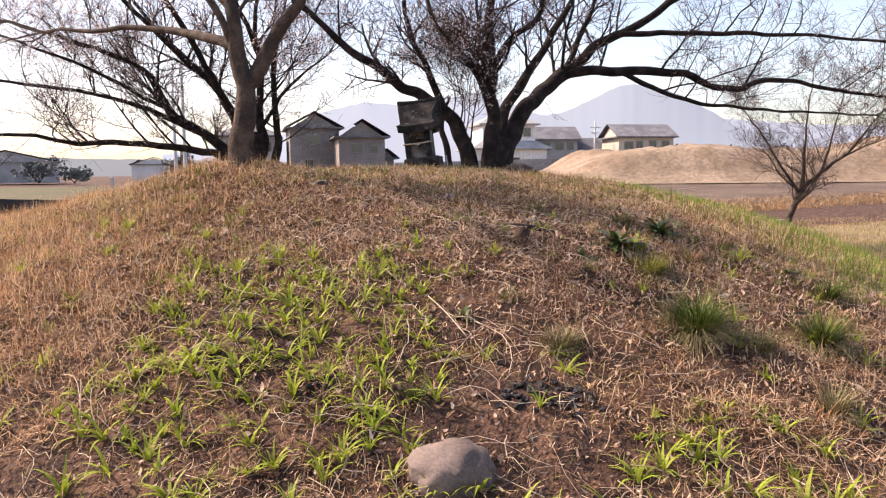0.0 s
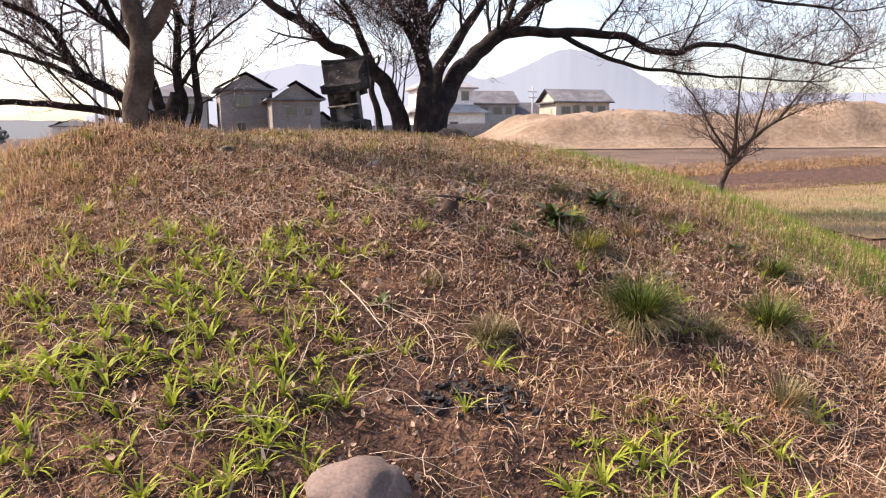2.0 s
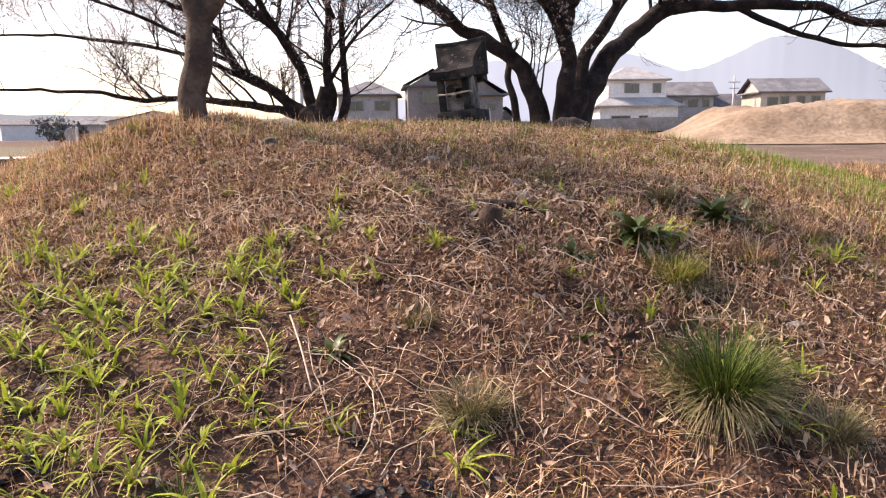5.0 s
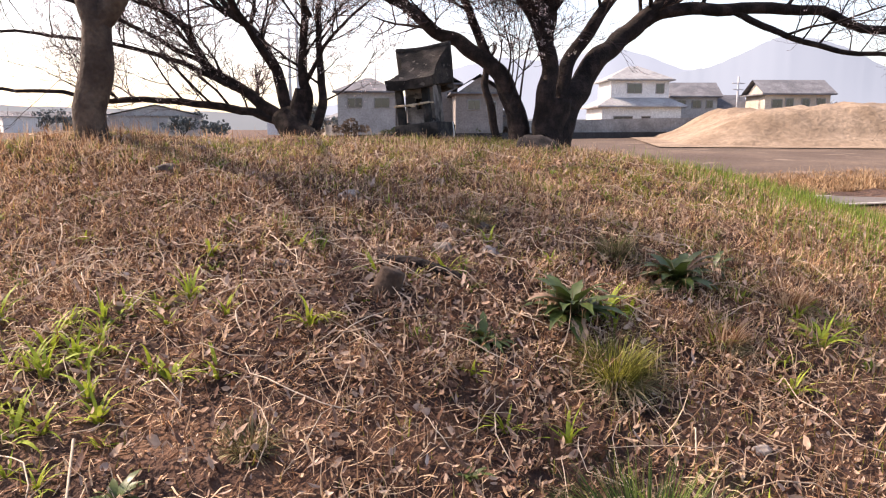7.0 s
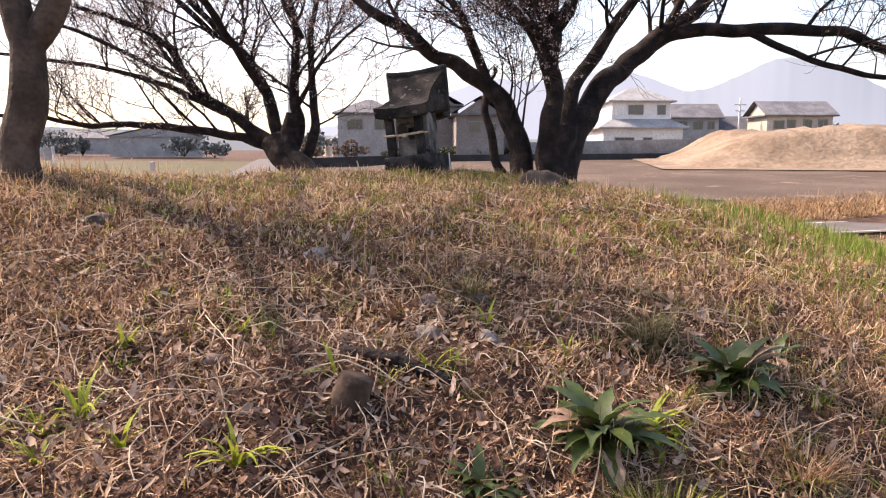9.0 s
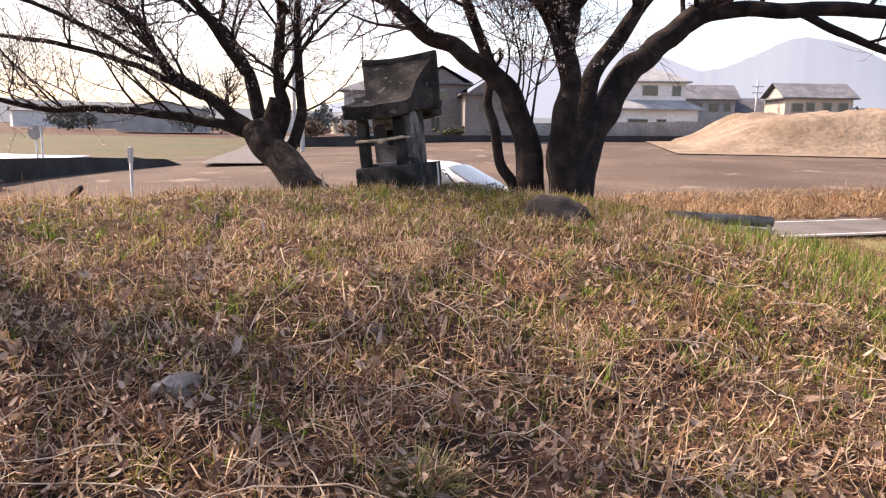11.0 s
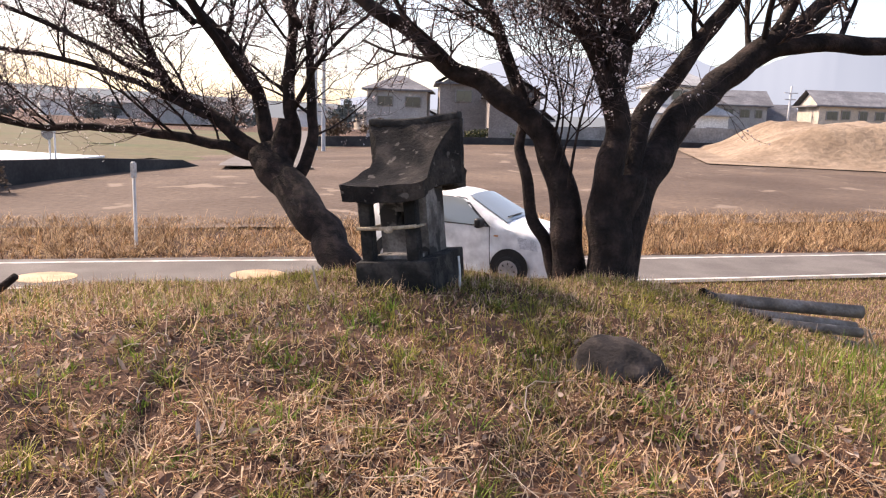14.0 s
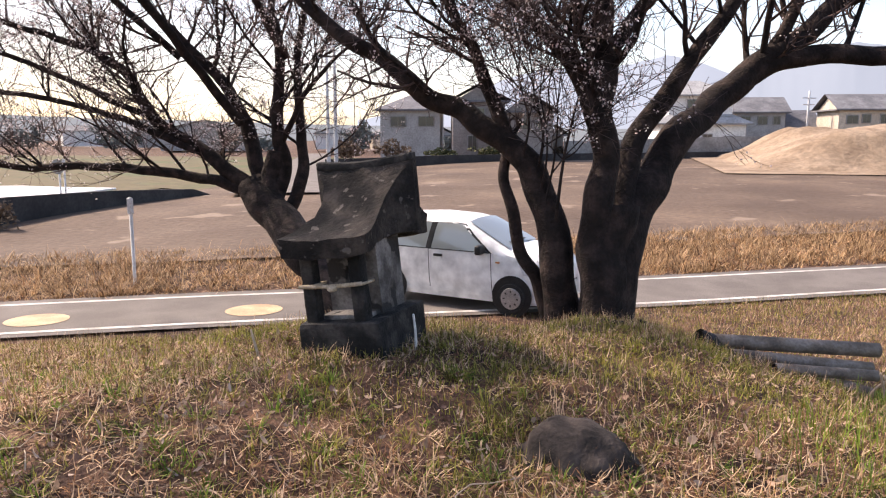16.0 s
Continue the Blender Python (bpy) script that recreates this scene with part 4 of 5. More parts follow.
def stone_shrine():
    t = thing("stone_shrine", "small dark weathered stone shrine with curved roof, leaning", "shrine", (-0.065, 9.95, 1.42), -8, tilt=(0, -6.5))
    t.scale = (0.97, 1.0, 0.97)
    part("base", roughen(box(0.46, 0.56, 0.24, (0.01, 0.01, -0.03), 0.012), 0.008, 9, 5), M_STONE_DARK, t, "dark block base", True)
    part("step", roughen(box(0.28, 0.30, 0.025, (0, -0.03, 0.208), 0.006), 0.004, 12, 2), M_CELLA, t, "worn pale sill", True)
    # the cella, with a round-topped hole through its front
    bm = bmesh.new()
    w, d0, d1, z0, z1 = 0.15, -0.04, 0.235, 0.205, 0.60
    hx, hz0, hz1 = 0.045, 0.36, 0.47
    fv = {}

    def vert(x, y, z):
        k = (round(x, 4), round(y, 4), round(z, 4))
        if k not in fv:
            fv[k] = bm.verts.new((x, y, z))
        return fv[k]

    xs, zs = (-w, -hx, hx, w), (z0, hz0, hz1, z1)
    for a in range(3):
        for b in range(3):
            if a == 1 and b == 1:
                continue
            bm.faces.new([vert(xs[i], d0, zs[j]) for i, j in ((a, b), (a + 1, b), (a + 1, b + 1), (a, b + 1))])
    inner = [vert(x, d0, z) for x, z in ((-hx, hz0), (hx, hz0), (hx, hz1), (-hx, hz1))]
    back = [vert(x * 0.9, d0 + 0.1, z) for x, z in ((-hx, hz0), (hx, hz0), (hx, hz1), (-hx, hz1))]
    for i in range(4):
        bm.faces.new((inner[i], inner[(i + 1) % 4], back[(i + 1) % 4], back[i]))
    bm.faces.new(back)
    ring = [vert(x, d0, z) for x, z in ((-w, z0), (w, z0), (w, z1), (-w, z1))]
    far = [bm.verts.new((x, d1, z)) for x, z in ((-w, z0), (w, z0), (w, z1), (-w, z1))]
    for i in range(4):
        bm.faces.new((ring[i], far[i], far[(i + 1) % 4], ring[(i + 1) % 4]))
    bm.faces.new(far)
    bmesh.ops.recalc_face_normals(bm, faces=bm.faces[:])
    part("cella", bm, M_CELLA, t, "pale lichened stone chamber with a dark hole")
    for x in (-0.155, 0.125):
        part("pillar", roughen(box(0.072, 0.072, 0.40, (x, -0.20, 0.20), 0.012), 0.004, 14, 3), M_STONE_DARK, t, "", True)
    part("lintel", roughen(box(0.40, 0.09, 0.07, (0, -0.19, 0.555), 0.012), 0.004, 14, 3), M_STONE_DARK, t, "", True)
    # roof: a concave front slope up to a winged ridge, then a shorter rear slope
    prof = [(-0.31, 0.640, 0.255), (-0.25, 0.648, 0.248), (-0.15, 0.672, 0.220), (-0.04, 0.722, 0.195), (0.06, 0.795, 0.190), (0.14, 0.88, 0.222), (0.19, 0.955, 0.280), (0.205, 0.985, 0.30),
            (0.255, 0.985, 0.30), (0.27, 0.935, 0.262), (0.30, 0.86, 0.212), (0.36, 0.775, 0.195), (0.44, 0.70, 0.215), (0.51, 0.655, 0.225)]
    under = [(-0.31, 0.545), (-0.26, 0.545), (-0.15, 0.56), (-0.04, 0.575), (0.06, 0.585), (0.14, 0.59), (0.19, 0.59), (0.205, 0.59), (0.255, 0.59), (0.27, 0.59), (0.30, 0.585), (0.36, 0.57), (0.44, 0.55), (0.50, 0.55)]
    us = np.linspace(-1, 1, 11)
    verts, faces = [], []
    for (y, z, hw), (yb, zb) in zip(prof, under):
        for u in us:
            verts.append((u * hw, y, z + 0.018 * abs(u) ** 3))
        for u in us[::-1]:
            verts.append((u * (hw - 0.012), yb, zb + 0.018 * abs(u) ** 3))
    k = 22
    for i in range(len(prof) - 1):
        for j in range(k):
            faces.append((i * k + j, i * k + (j + 1) % k, (i + 1) * k + (j + 1) % k, (i + 1) * k + j))
    faces += [tuple(range(k))[::-1], tuple((len(prof) - 1) * k + q for q in range(k))]
    bm = bmesh.new()
    vs = [bm.verts.new(v) for v in verts]
    for f in faces:
        bm.faces.new([vs[i] for i in f])
    bmesh.ops.recalc_face_normals(bm, faces=bm.faces[:])
    bmesh.ops.subdivide_edges(bm, edges=[e for e in bm.edges if e.calc_length() > 0.03], cuts=1, use_grid_fill=True)
    roughen(bm, 0.010, 16, 0, 2.0)
    part("roof", bm, M_ROOFSTONE, t, "mossy dark stone roof with pale lichen patches", True)
    rb = roughen(box(0.60, 0.07, 0.05, (0, 0.232, 0.965), 0.02, 3), 0.007, 14, 4)
    for v in rb.verts:
        v.co.z += 0.25 * v.co.x * v.co.x
    part("ridge", rb, M_STONE_DARK, t, "dark stone ridge beam", True)
    line = [(-0.20, -0.245, 0.40), (-0.08, -0.246, 0.397), (0.03, -0.247, 0.398), (0.165, -0.245, 0.405)]
    strands = []
    c = spline(line, 14)
    for ph in (0, 2.1, 4.2):
        s = np.arange(len(c)) * 1.2 + ph
        strands.append((c + np.stack([s * 0, 0.006 * np.cos(s), 0.006 * np.sin(s)], -1), np.full(len(c), 0.0065)))
    rope = tagged(bulk("rope", *tubes(strands, 5), M_ROPE, t, smooth=True), "pale twisted straw rope tied round the pillars")
    kn = bmesh.new()
    bmesh.ops.create_icosphere(kn, subdivisions=2, radius=0.02)
    bmesh.ops.scale(kn, vec=(1.5, 0.8, 1), verts=kn.verts)
    roughen(kn, 0.006, 60)
    part("knot", kn, M_ROPE, rope, "", True, pose(0.0, -0.258, 0.39))
    for x in (-0.155, 0.125):
        ring = [(x + 0.055 * cx, -0.20 + 0.047 * cy, 0.40 + 0.004 * cx) for cx, cy in ((-.8, -1), (.8, -1), (1, 1), (-1, 1), (-.8, -1))]
        bulk("rope_loop", *tubes([(np.array(ring), np.full(5, 0.008))], 6), M_ROPE, rope, smooth=True)


M_ROOFSTONE = patched(mat("mossy_roof_stone", (0.007, 0.006, 0.006), (0.055, 0.045, 0.038), 6.0, 0.95, 0.9, third=(0.020, 0.017, 0.015), fine=60, bdist=0.01), (0.105, 0.092, 0.082), 15.0, 0.63)
stone_shrine()

# ---- the white car ----


def car():
    t = thing("car", "small white hatchback parked at the edge of the lane", "car", (-0.33, 17.75, -0.285), -14)
    t.scale = (1.04, 1.08, 1.06)
    # own axes: x forward from the front axle, y to its left; the right side is at y = -0.70 + offset
    O = 0.66      # from the near wheel's outer face to the middle

    def ztop(x):
        return float(np.interp(x, [-2.72, -2.64, -2.52, -2.2, -1.6, -1.05, -0.80, -0.08, 0.30, 0.56, 0.68, 0.74], [0.85, 1.10, 1.31, 1.41, 1.445, 1.42, 1.36, 0.99, 0.925, 0.84, 0.73, 0.55]))

    def zbot(x):
        return float(np.interp(x, [-2.72, -2.4, 0.3, 0.74], [0.34, 0.17, 0.15, 0.20]))

    def half(x):
        return float(np.interp(x, [-2.72, -2.6, -2.3, -1.5, -0.3, 0.2, 0.5, 0.66, 0.74], [0.58, 0.66, 0.71, 0.725, 0.72, 0.71, 0.68, 0.62, 0.50]))

    def yside(x, z):
        zt = ztop(x)
        w = half(x)
        w *= 1 - 0.06 * max(0, 0.45 - z) / 0.25 - (0.22 * (max(0, z - 0.88) / 0.6) ** 1.3)
        rc = 0.13
        if z > zt - rc:
            u = min(1, (z - zt + rc) / rc)
            w -= 0.30 * (1 - math.sqrt(max(0, 1 - u * u)))
        return max(w, 0.02)

    xs = np.concatenate([np.linspace(-2.72, -2.45, 8), np.linspace(-2.35, 0.2, 27), np.linspace(0.28, 0.74, 12)])
    verts, faces, m = [], [], 15
    for x in xs:
        zb, zt = zbot(x), ztop(x)
        zz = [zb + (zt - zb) * (1 - (1 - s) ** 1.4) for s in np.linspace(0, 1, m)]
        ringl = [(x, yside(x, z), z) for z in zz]
        verts += [(x, 0, zb)] + ringl + [(x, 0, zt + 0.015)] + [(a, -b, c) for a, b, c in ringl[::-1]]
    k = 2 * m + 2
    for i in range(len(xs) - 1):
        for j in range(k):
            faces.append((i * k + j, (i + 1) * k + j, (i + 1) * k + (j + 1) % k, i * k + (j + 1) % k))
    faces += [tuple(range(k)), tuple((len(xs) - 1) * k + q for q in range(k))[::-1]]
    verts = [(x, y + O, z) for x, y, z in verts]
    bm = bmesh.new()
    vs = [bm.verts.new(v) for v in verts]
    for f in faces:
        bm.faces.new([vs[i] for i in f])
    bmesh.ops.recalc_face_normals(bm, faces=bm.faces[:])
    body = part("body", bm, M_CARWHITE, t, "white painted bodywork", True)

    def side_panel(name, outline, material, label, lift=0.006, parent=t, sgn=-1):
        """A panel on the flank, its outline in (x, z): bottom edge then top edge, as two lines."""
        lo, hi = outline
        nx, nz = 12, 6
        vs, fs = [], []
        for a in np.linspace(0, 1, nx):
            bx, bz = np.array(lo[0]) + (np.array(lo[1]) - np.array(lo[0])) * a
            tx, tz = np.array(hi[0]) + (np.array(hi[1]) - np.array(hi[0])) * a
            for b in np.linspace(0, 1, nz):
                x, z = bx + (tx - bx) * b, bz + (tz - bz) * b
                z = min(z, ztop(x) - 0.05)
                vs.append((x, O + sgn * (yside(x, z) + lift), z))
        for i in range(nx - 1):
            for j in range(nz - 1):
                fs.append((i * nz + j, i * nz + j + 1, (i + 1) * nz + j + 1, (i + 1) * nz + j))
        ob = mesh(name, vs, fs, material, parent)
        return tagged(ob, label)

    for s in (-1, 1):
        side_panel("window_surround", (((-2.46, 0.92), (-0.34, 0.91)), ((-2.28, 1.33), (-0.86, 1.34))), M_CARBLACK, "black window surround", 0.004, t, s)
        side_panel("side_window", (((-1.41, 0.93), (-0.40, 0.925)), ((-1.34, 1.335), (-0.90, 1.325))), M_CARGLASS, "front side window", 0.008, t, s)
        side_panel("side_window", (((-2.42, 0.94), (-1.51, 0.93)), ((-2.24, 1.315), (-1.44, 1.335))), M_CARGLASS, "rear side window", 0.008, t, s)
        side_panel("pillar", (((-1.50, 0.94), (-1.44, 0.94)), ((-1.42, 1.33), (-1.37, 1.33))), M_CARBLACK, "", 0.0095, t, s)
        for x in (-0.34, -1.44):
            side_panel("door_gap", (((x, 0.30), (x + 0.012, 0.30)), ((x - 0.03, 0.92), (x - 0.018, 0.92))), M_CARBLACK, "", 0.003, t, s)
        side_panel("sill", (((-2.0, 0.24), (-0.34, 0.24)), ((-2.0, 0.29), (-0.34, 0.29))), M_CARWHITE, "", 0.022, t, s)
        for x in (-1.28, -2.2):
            h = part("door_handle", box(0.15, 0.035, 0.04, (x, O + s * (yside(x, .82) + .018), .81), 0.01), M_CARBLACK if x > -2 else M_CARWHITE, t)
        part("side_marker", box(0.07, 0.02, 0.025, (-0.24, O + s * (yside(-.24, .78) + .006), .77), 0.006), M_AMBER, t)
        part("mirror", roughen(box(0.11, 0.22, 0.15, (-0.50, O + s * (yside(-.5, .9) + .10), .90), 0.045, 3), 0, 1), M_CARBLACK, t, "black wing mirror", True)
        side_panel("headlight", (((0.18, 0.62), (0.46, 0.60)), ((0.10, 0.80), (0.42, 0.76))), M_LAMP, "clear headlight", 0.006, t, s)
    # windscreen between the cowl and the roof
    vs, fs = [], []
    for a in np.linspace(0, 1, 9):
        x = -0.10 - 0.72 * a
        z = ztop(x)
        w = yside(x, z - 0.05) - 0.05
        for b in np.linspace(-1, 1, 9):
            vs.append((x, O + b * w, z + 0.024 - 0.03 * b * b))
    for i in range(8):
        for j in range(8):
            fs.append((i * 9 + j, (i + 1) * 9 + j, (i + 1) * 9 + j + 1, i * 9 + j + 1))
    tagged(mesh("windscreen", vs, fs, M_CARGLASS, t), "raked windscreen reflecting branches")
    part("wiper", box(0.03, 0.62, 0.012, (-0.16, O - 0.12, ztop(-0.16) + 0.03), 0.004), M_CARBLACK, t)
    part("bumper_grille", box(0.03, 0.5, 0.08, (0.725, O, 0.42), 0.01), M_CARBLACK, t)
    part("number_plate", box(0.02, 0.33, 0.165, (0.745, O, 0.30), 0.006), M_LINE, t)
    for x in (0.0, -2.2):
        for s in (-1, 1):
            y = O + s * 0.68
            # Body is uncut: a flat black disc paints the shade inside the arch.
            bm = bmesh.new()
            bmesh.ops.create_cone(bm, cap_ends=True, segments=32, radius1=0.325, radius2=0.325, depth=0.012)
            arch = part("wheel_arch", bm, M_CARBLACK, t, "black disc painted as the shaded wheel arch", at=pose(x, O + s * (yside(x, 0.4) + 0.014), 0.275, 90))
            w = part("wheel", bmesh.new(), M_RUBBER, t)
            ob = bmesh.new()
            bmesh.ops.create_cone(ob, cap_ends=True, segments=36, radius1=0.25, radius2=0.25, depth=0.15)
            bmesh.ops.bevel(ob, geom=[e for e in ob.edges if abs(e.verts[0].co.z - e.verts[1].co.z) < 1e-5], offset=0.03, segments=3, affect="EDGES")
            ob.to_mesh(w.data)
            ob.free()
            w.matrix_basis = pose(x, y, 0.25, 90)
            ob = bmesh.new()
            bmesh.ops.create_cone(ob, cap_ends=True, segments=28, radius1=0.17, radius2=0.16, depth=0.02)
            ri = part("rim", ob, M_RIM, w, "silver steel wheel", at=pose(0, 0, -s * -0.078 if s > 0 else 0.078))
            ri.matrix_basis = pose(0, 0, 0.078 if s < 0 else -0.078)
            for q in range(8):
                ang = q * math.pi / 4
                part("hole", box(0.035, 0.02, 0.006, (0, 0, 0), 0.004), M_CARBLACK, w, "", at=pose(0.11 * math.cos(ang), 0.11 * math.sin(ang), 0.087 if s < 0 else -0.093, 0, 0, math.degrees(ang)))


car()

# ---- stones, sticks and pipes on the mound ----


def rock(at, size, material, label, rz=0.0, seed=0, sink=0.3, category="rock", name="rock", tilt=(0, 0)):
    bm = bmesh.new()
    bmesh.ops.create_icosphere(bm, subdivisions=4, radius=0.5)
    bm.normal_update()
    for v in bm.verts:
        n = v.co.normalized()
        k = (0.07 if material is M_STONE_PINK else 0.16) * noise.noise(n * 1.3 + Vector((seed, 0, 0))) + 0.06 * noise.noise(n * 3.5 + Vector((0, seed, 0))) + 0.015 * noise.noise(n * 12)
        v.co = n * (0.5 + k)
        v.co.x, v.co.y, v.co.z = v.co.x * size[0], v.co.y * size[1], v.co.z * size[2]
    z = float(height(at[0], at[1])) + size[2] * (0.5 - sink)
    ob = part(name, bm, material, None, smooth=True, at=pose(at[0], at[1], z, tilt[0], tilt[1], rz))
    return tagged(ob, label, category)


rock((0.05, 3.30), (0.38, 0.29, 0.22), M_STONE_PINK, "smooth pinkish grey river stone half sunk in soil", 15, 3, 0.42, tilt=(20, 0))
rock((1.05, 8.97), (0.42, 0.34, 0.31), M_BOULDER, "rounded brown-grey boulder lying in the grass", 10, 8, 0.6)
rock((-0.95, 6.62), (0.13, 0.11, 0.10), M_STONE, "half-buried grey stone in the dry litter", 25, 91, 0.3, "stone", "stone")
for k, (x, y, s) in enumerate(((0.76, 5.92, .11), (0.14, 5.60, .09), (-0.91, 5.50, .10), (0.97, 5.96, .09), (0.56, 7.0, .08), (-1.16, 7.4, .09), (0.15, 6.55, .12), (0.71, 6.22, .10), (0.90, 6.30, .08), (1.9, 5.0, .06), (2.0, 5.45, .07))):
    rock((x, y), (s * 1.0, s * .75, s * .6), M_STONE_PALE if k % 3 == 0 else M_STONE_PINK, "small pale stone among dead grass", 40 * k, k + 20, 0.35, "stone", "stone")


def stick(pts, r, material, label, name="stick", category="stick", lift=0.02):
    p = np.array([(x, y, float(height(x, y)) + z + lift) for x, y, z in pts])
    t = np.array(spline(p, 5))
    ob = bulk(name, *tubes([(t, np.linspace(r, r * 0.7, len(t)))], 7), material, smooth=True)
    return tagged(ob, label, category)


stick([(-0.04, 4.50, 0.05), (0.06, 4.33, 0.04), (0.16, 4.15, 0.03)], 0.004, M_STRAW_PALE, "broken bleached bamboo stick on the slope")
stick([(0.52, 5.73, 0.0), (0.70, 5.69, 0.015), (0.90, 5.63, 0.0)], 0.026, M_BARK, "short rotten dark log", "log", "log")
stick([(0.60, 5.46, -0.05), (0.62, 5.46, 0.02), (0.645, 5.465, 0.10)], 0.07, M_WOOD, "broken stump of rotten wood in litter", "stump", "stump", 0.0)
stick([(-0.52, 9.65, 0.0), (-0.54, 9.65, 0.08), (-0.56, 9.65, 0.16)], 0.008, M_STRAW_PALE, "thin dry stake before the shrine")
stick([(0.235, 9.86, 0.0), (0.23, 9.86, 0.1), (0.22, 9.86, 0.18)], 0.008, M_WHITE, "thin white stake beside the shrine")
stick([(-2.44, 9.34, -0.02), (-2.33, 9.34, 0.07), (-2.19, 9.34, 0.17)], 0.03, M_BARK, "dark burnt branch stub sticking out of the grass", "branch", "branch", 0)
stick([(1.13, 11.75, 0.02), (1.18, 11.72, 0.02), (1.28, 11.68, 0.02)], 0.03, M_BARK, "short dark piece of pipe", "pipe", "pipe", 0)


def pipe(a, b, r, label, material=M_PIPE):
    """A hollow pipe lying between two points."""
    a, b = np.array(a, float), np.array(b, float)
    t = thing("pipe", label, "pipe", tuple(a), group="pile of pipes")
    line = np.stack([np.zeros(3), (b - a) / 2, b - a])
    bulk("tube", *tubes([(line, np.full(3, r))], 16), material, t, smooth=True)
    d = (b - a) / np.linalg.norm(b - a)
    bulk("bore", *tubes([(np.stack([-d * 0.004, d * 0.05]), np.full(2, r * 0.82))], 14), M_CHAR, t, smooth=True)


def gz(x, y, dz):
    return (x, y, float(height(x, y)) + dz)


PZ = gz(1.84, 11.6, 0.0)[2]
pipe((1.84, 11.6, PZ + 0.05), (2.98, 11.8, PZ + 0.0), 0.05, "long rusty grey pipe lying on the grass")
pipe((1.98, 11.45, PZ + 0.0), (2.90, 11.66, PZ - 0.09), 0.042, "rusty grey pipe under another")
pipe(gz(2.2, 11.2, 0.03), (2.85, 11.4, PZ - 0.06), 0.036, "weathered brown pipe on the pile")
pipe((2.3, 11.9, PZ - 0.18), (2.75, 11.2, PZ - 0.12), 0.045, "thin rusty pipe across the pile")
pipe(gz(1.78, 11.56, 0.05), gz(1.91, 11.62, 0.06), 0.065, "short wide dark pipe end", M_CHAR)
rock((2.1, 11.85), (0.24, 0.16, 0.22), M_STONE_PALE, "pale broken stone beside the pipes", 30, 77, 0.2)
for k, (x, y, a) in enumerate(((2.72, 11.15, 20), (2.83, 11.12, -15), (2.92, 11.2, 8), (2.87, 11.06, 30))):
    stick([(x, y, 0), (x + .05 * math.sin(a), y, .10), (x + .12 * math.sin(a), y - .05, .2)], 0.010, M_STRAW_PALE, "thin pale lath leaning on the pipes", "lath", "lath", 0)
stick([(2.6, 12.6, 0.03), (3.8, 12.4, 0.05), (5.4, 12.2, 0.04)], 0.012, M_BARK, "long thin fallen branch on the grass", "branch", "branch")
stick([(1.4, 12.0, 0.03), (2.2, 12.5, 0.06), (3.0, 12.3, 0.04)], 0.012, M_BARK, "thin fallen branch on the grass", "branch", "branch")


def char_patch(cx, cy, n, spread, seed):
    r = np.random.default_rng(seed)
    for k in range(n):
        x, y = cx + r.normal() * spread, cy + r.normal() * spread * 0.6
        bm = roughen(box(0.025 + 0.05 * r.random(), 0.012 + 0.03 * r.random(), 0.006 + 0.012 * r.random(), (0, 0, 0)), 0.014, 55, 2, k)
        ob = part("charcoal", bm, M_CHAR, None, at=pose(*gz(x, y, 0.0), r.normal() * 20 + 20, r.normal() * 20, r.random() * 360))
        tagged(ob, "black scrap of charred wood and debris on bare soil", "charcoal", "burnt scraps")


char_patch(0.43, 3.82, 34, 0.11, 3)
char_patch(0.64, 3.80, 24, 0.08, 5)
char_patch(-0.56, 3.76, 12, 0.05, 6)
# These scraps stand in for a dark debris heap behind the shrine.
char_patch(0.62, 11.0, 26, 0.16, 9)

# ---- plants ----


def leaf_fan(n, length, width, seed, lean0, lean1, curl, levels=6):
    """Arrays for one plant of n arching strap leaves round its foot."""
    r = np.random.default_rng(seed)
    az = r.random(n) * 2 * np.pi
    ln = length * (0.6 + 0.5 * r.random(n))
    lean = np.radians(lean0 + (lean1 - lean0) * r.random(n))
    return np.cos(az) * 0.012 * r.random(n), np.sin(az) * 0.012 * r.random(n), np.zeros(n) - 0.01, ln, width * (0.7 + 0.5 * r.random(n)), az, lean, np.radians(curl) * (0.5 + r.random(n))


def plant(name, label, category, at, fan, material, group, size=1.0, rz=0.0):
    ob = blades(*fan, material, name, None, 6)
    ob.matrix_world = pose(*gz(at[0], at[1], 0.0), 0, 0, rz) @ Matrix.Diagonal((size, size, size, 1))
    return tagged(ob, label, category, group)


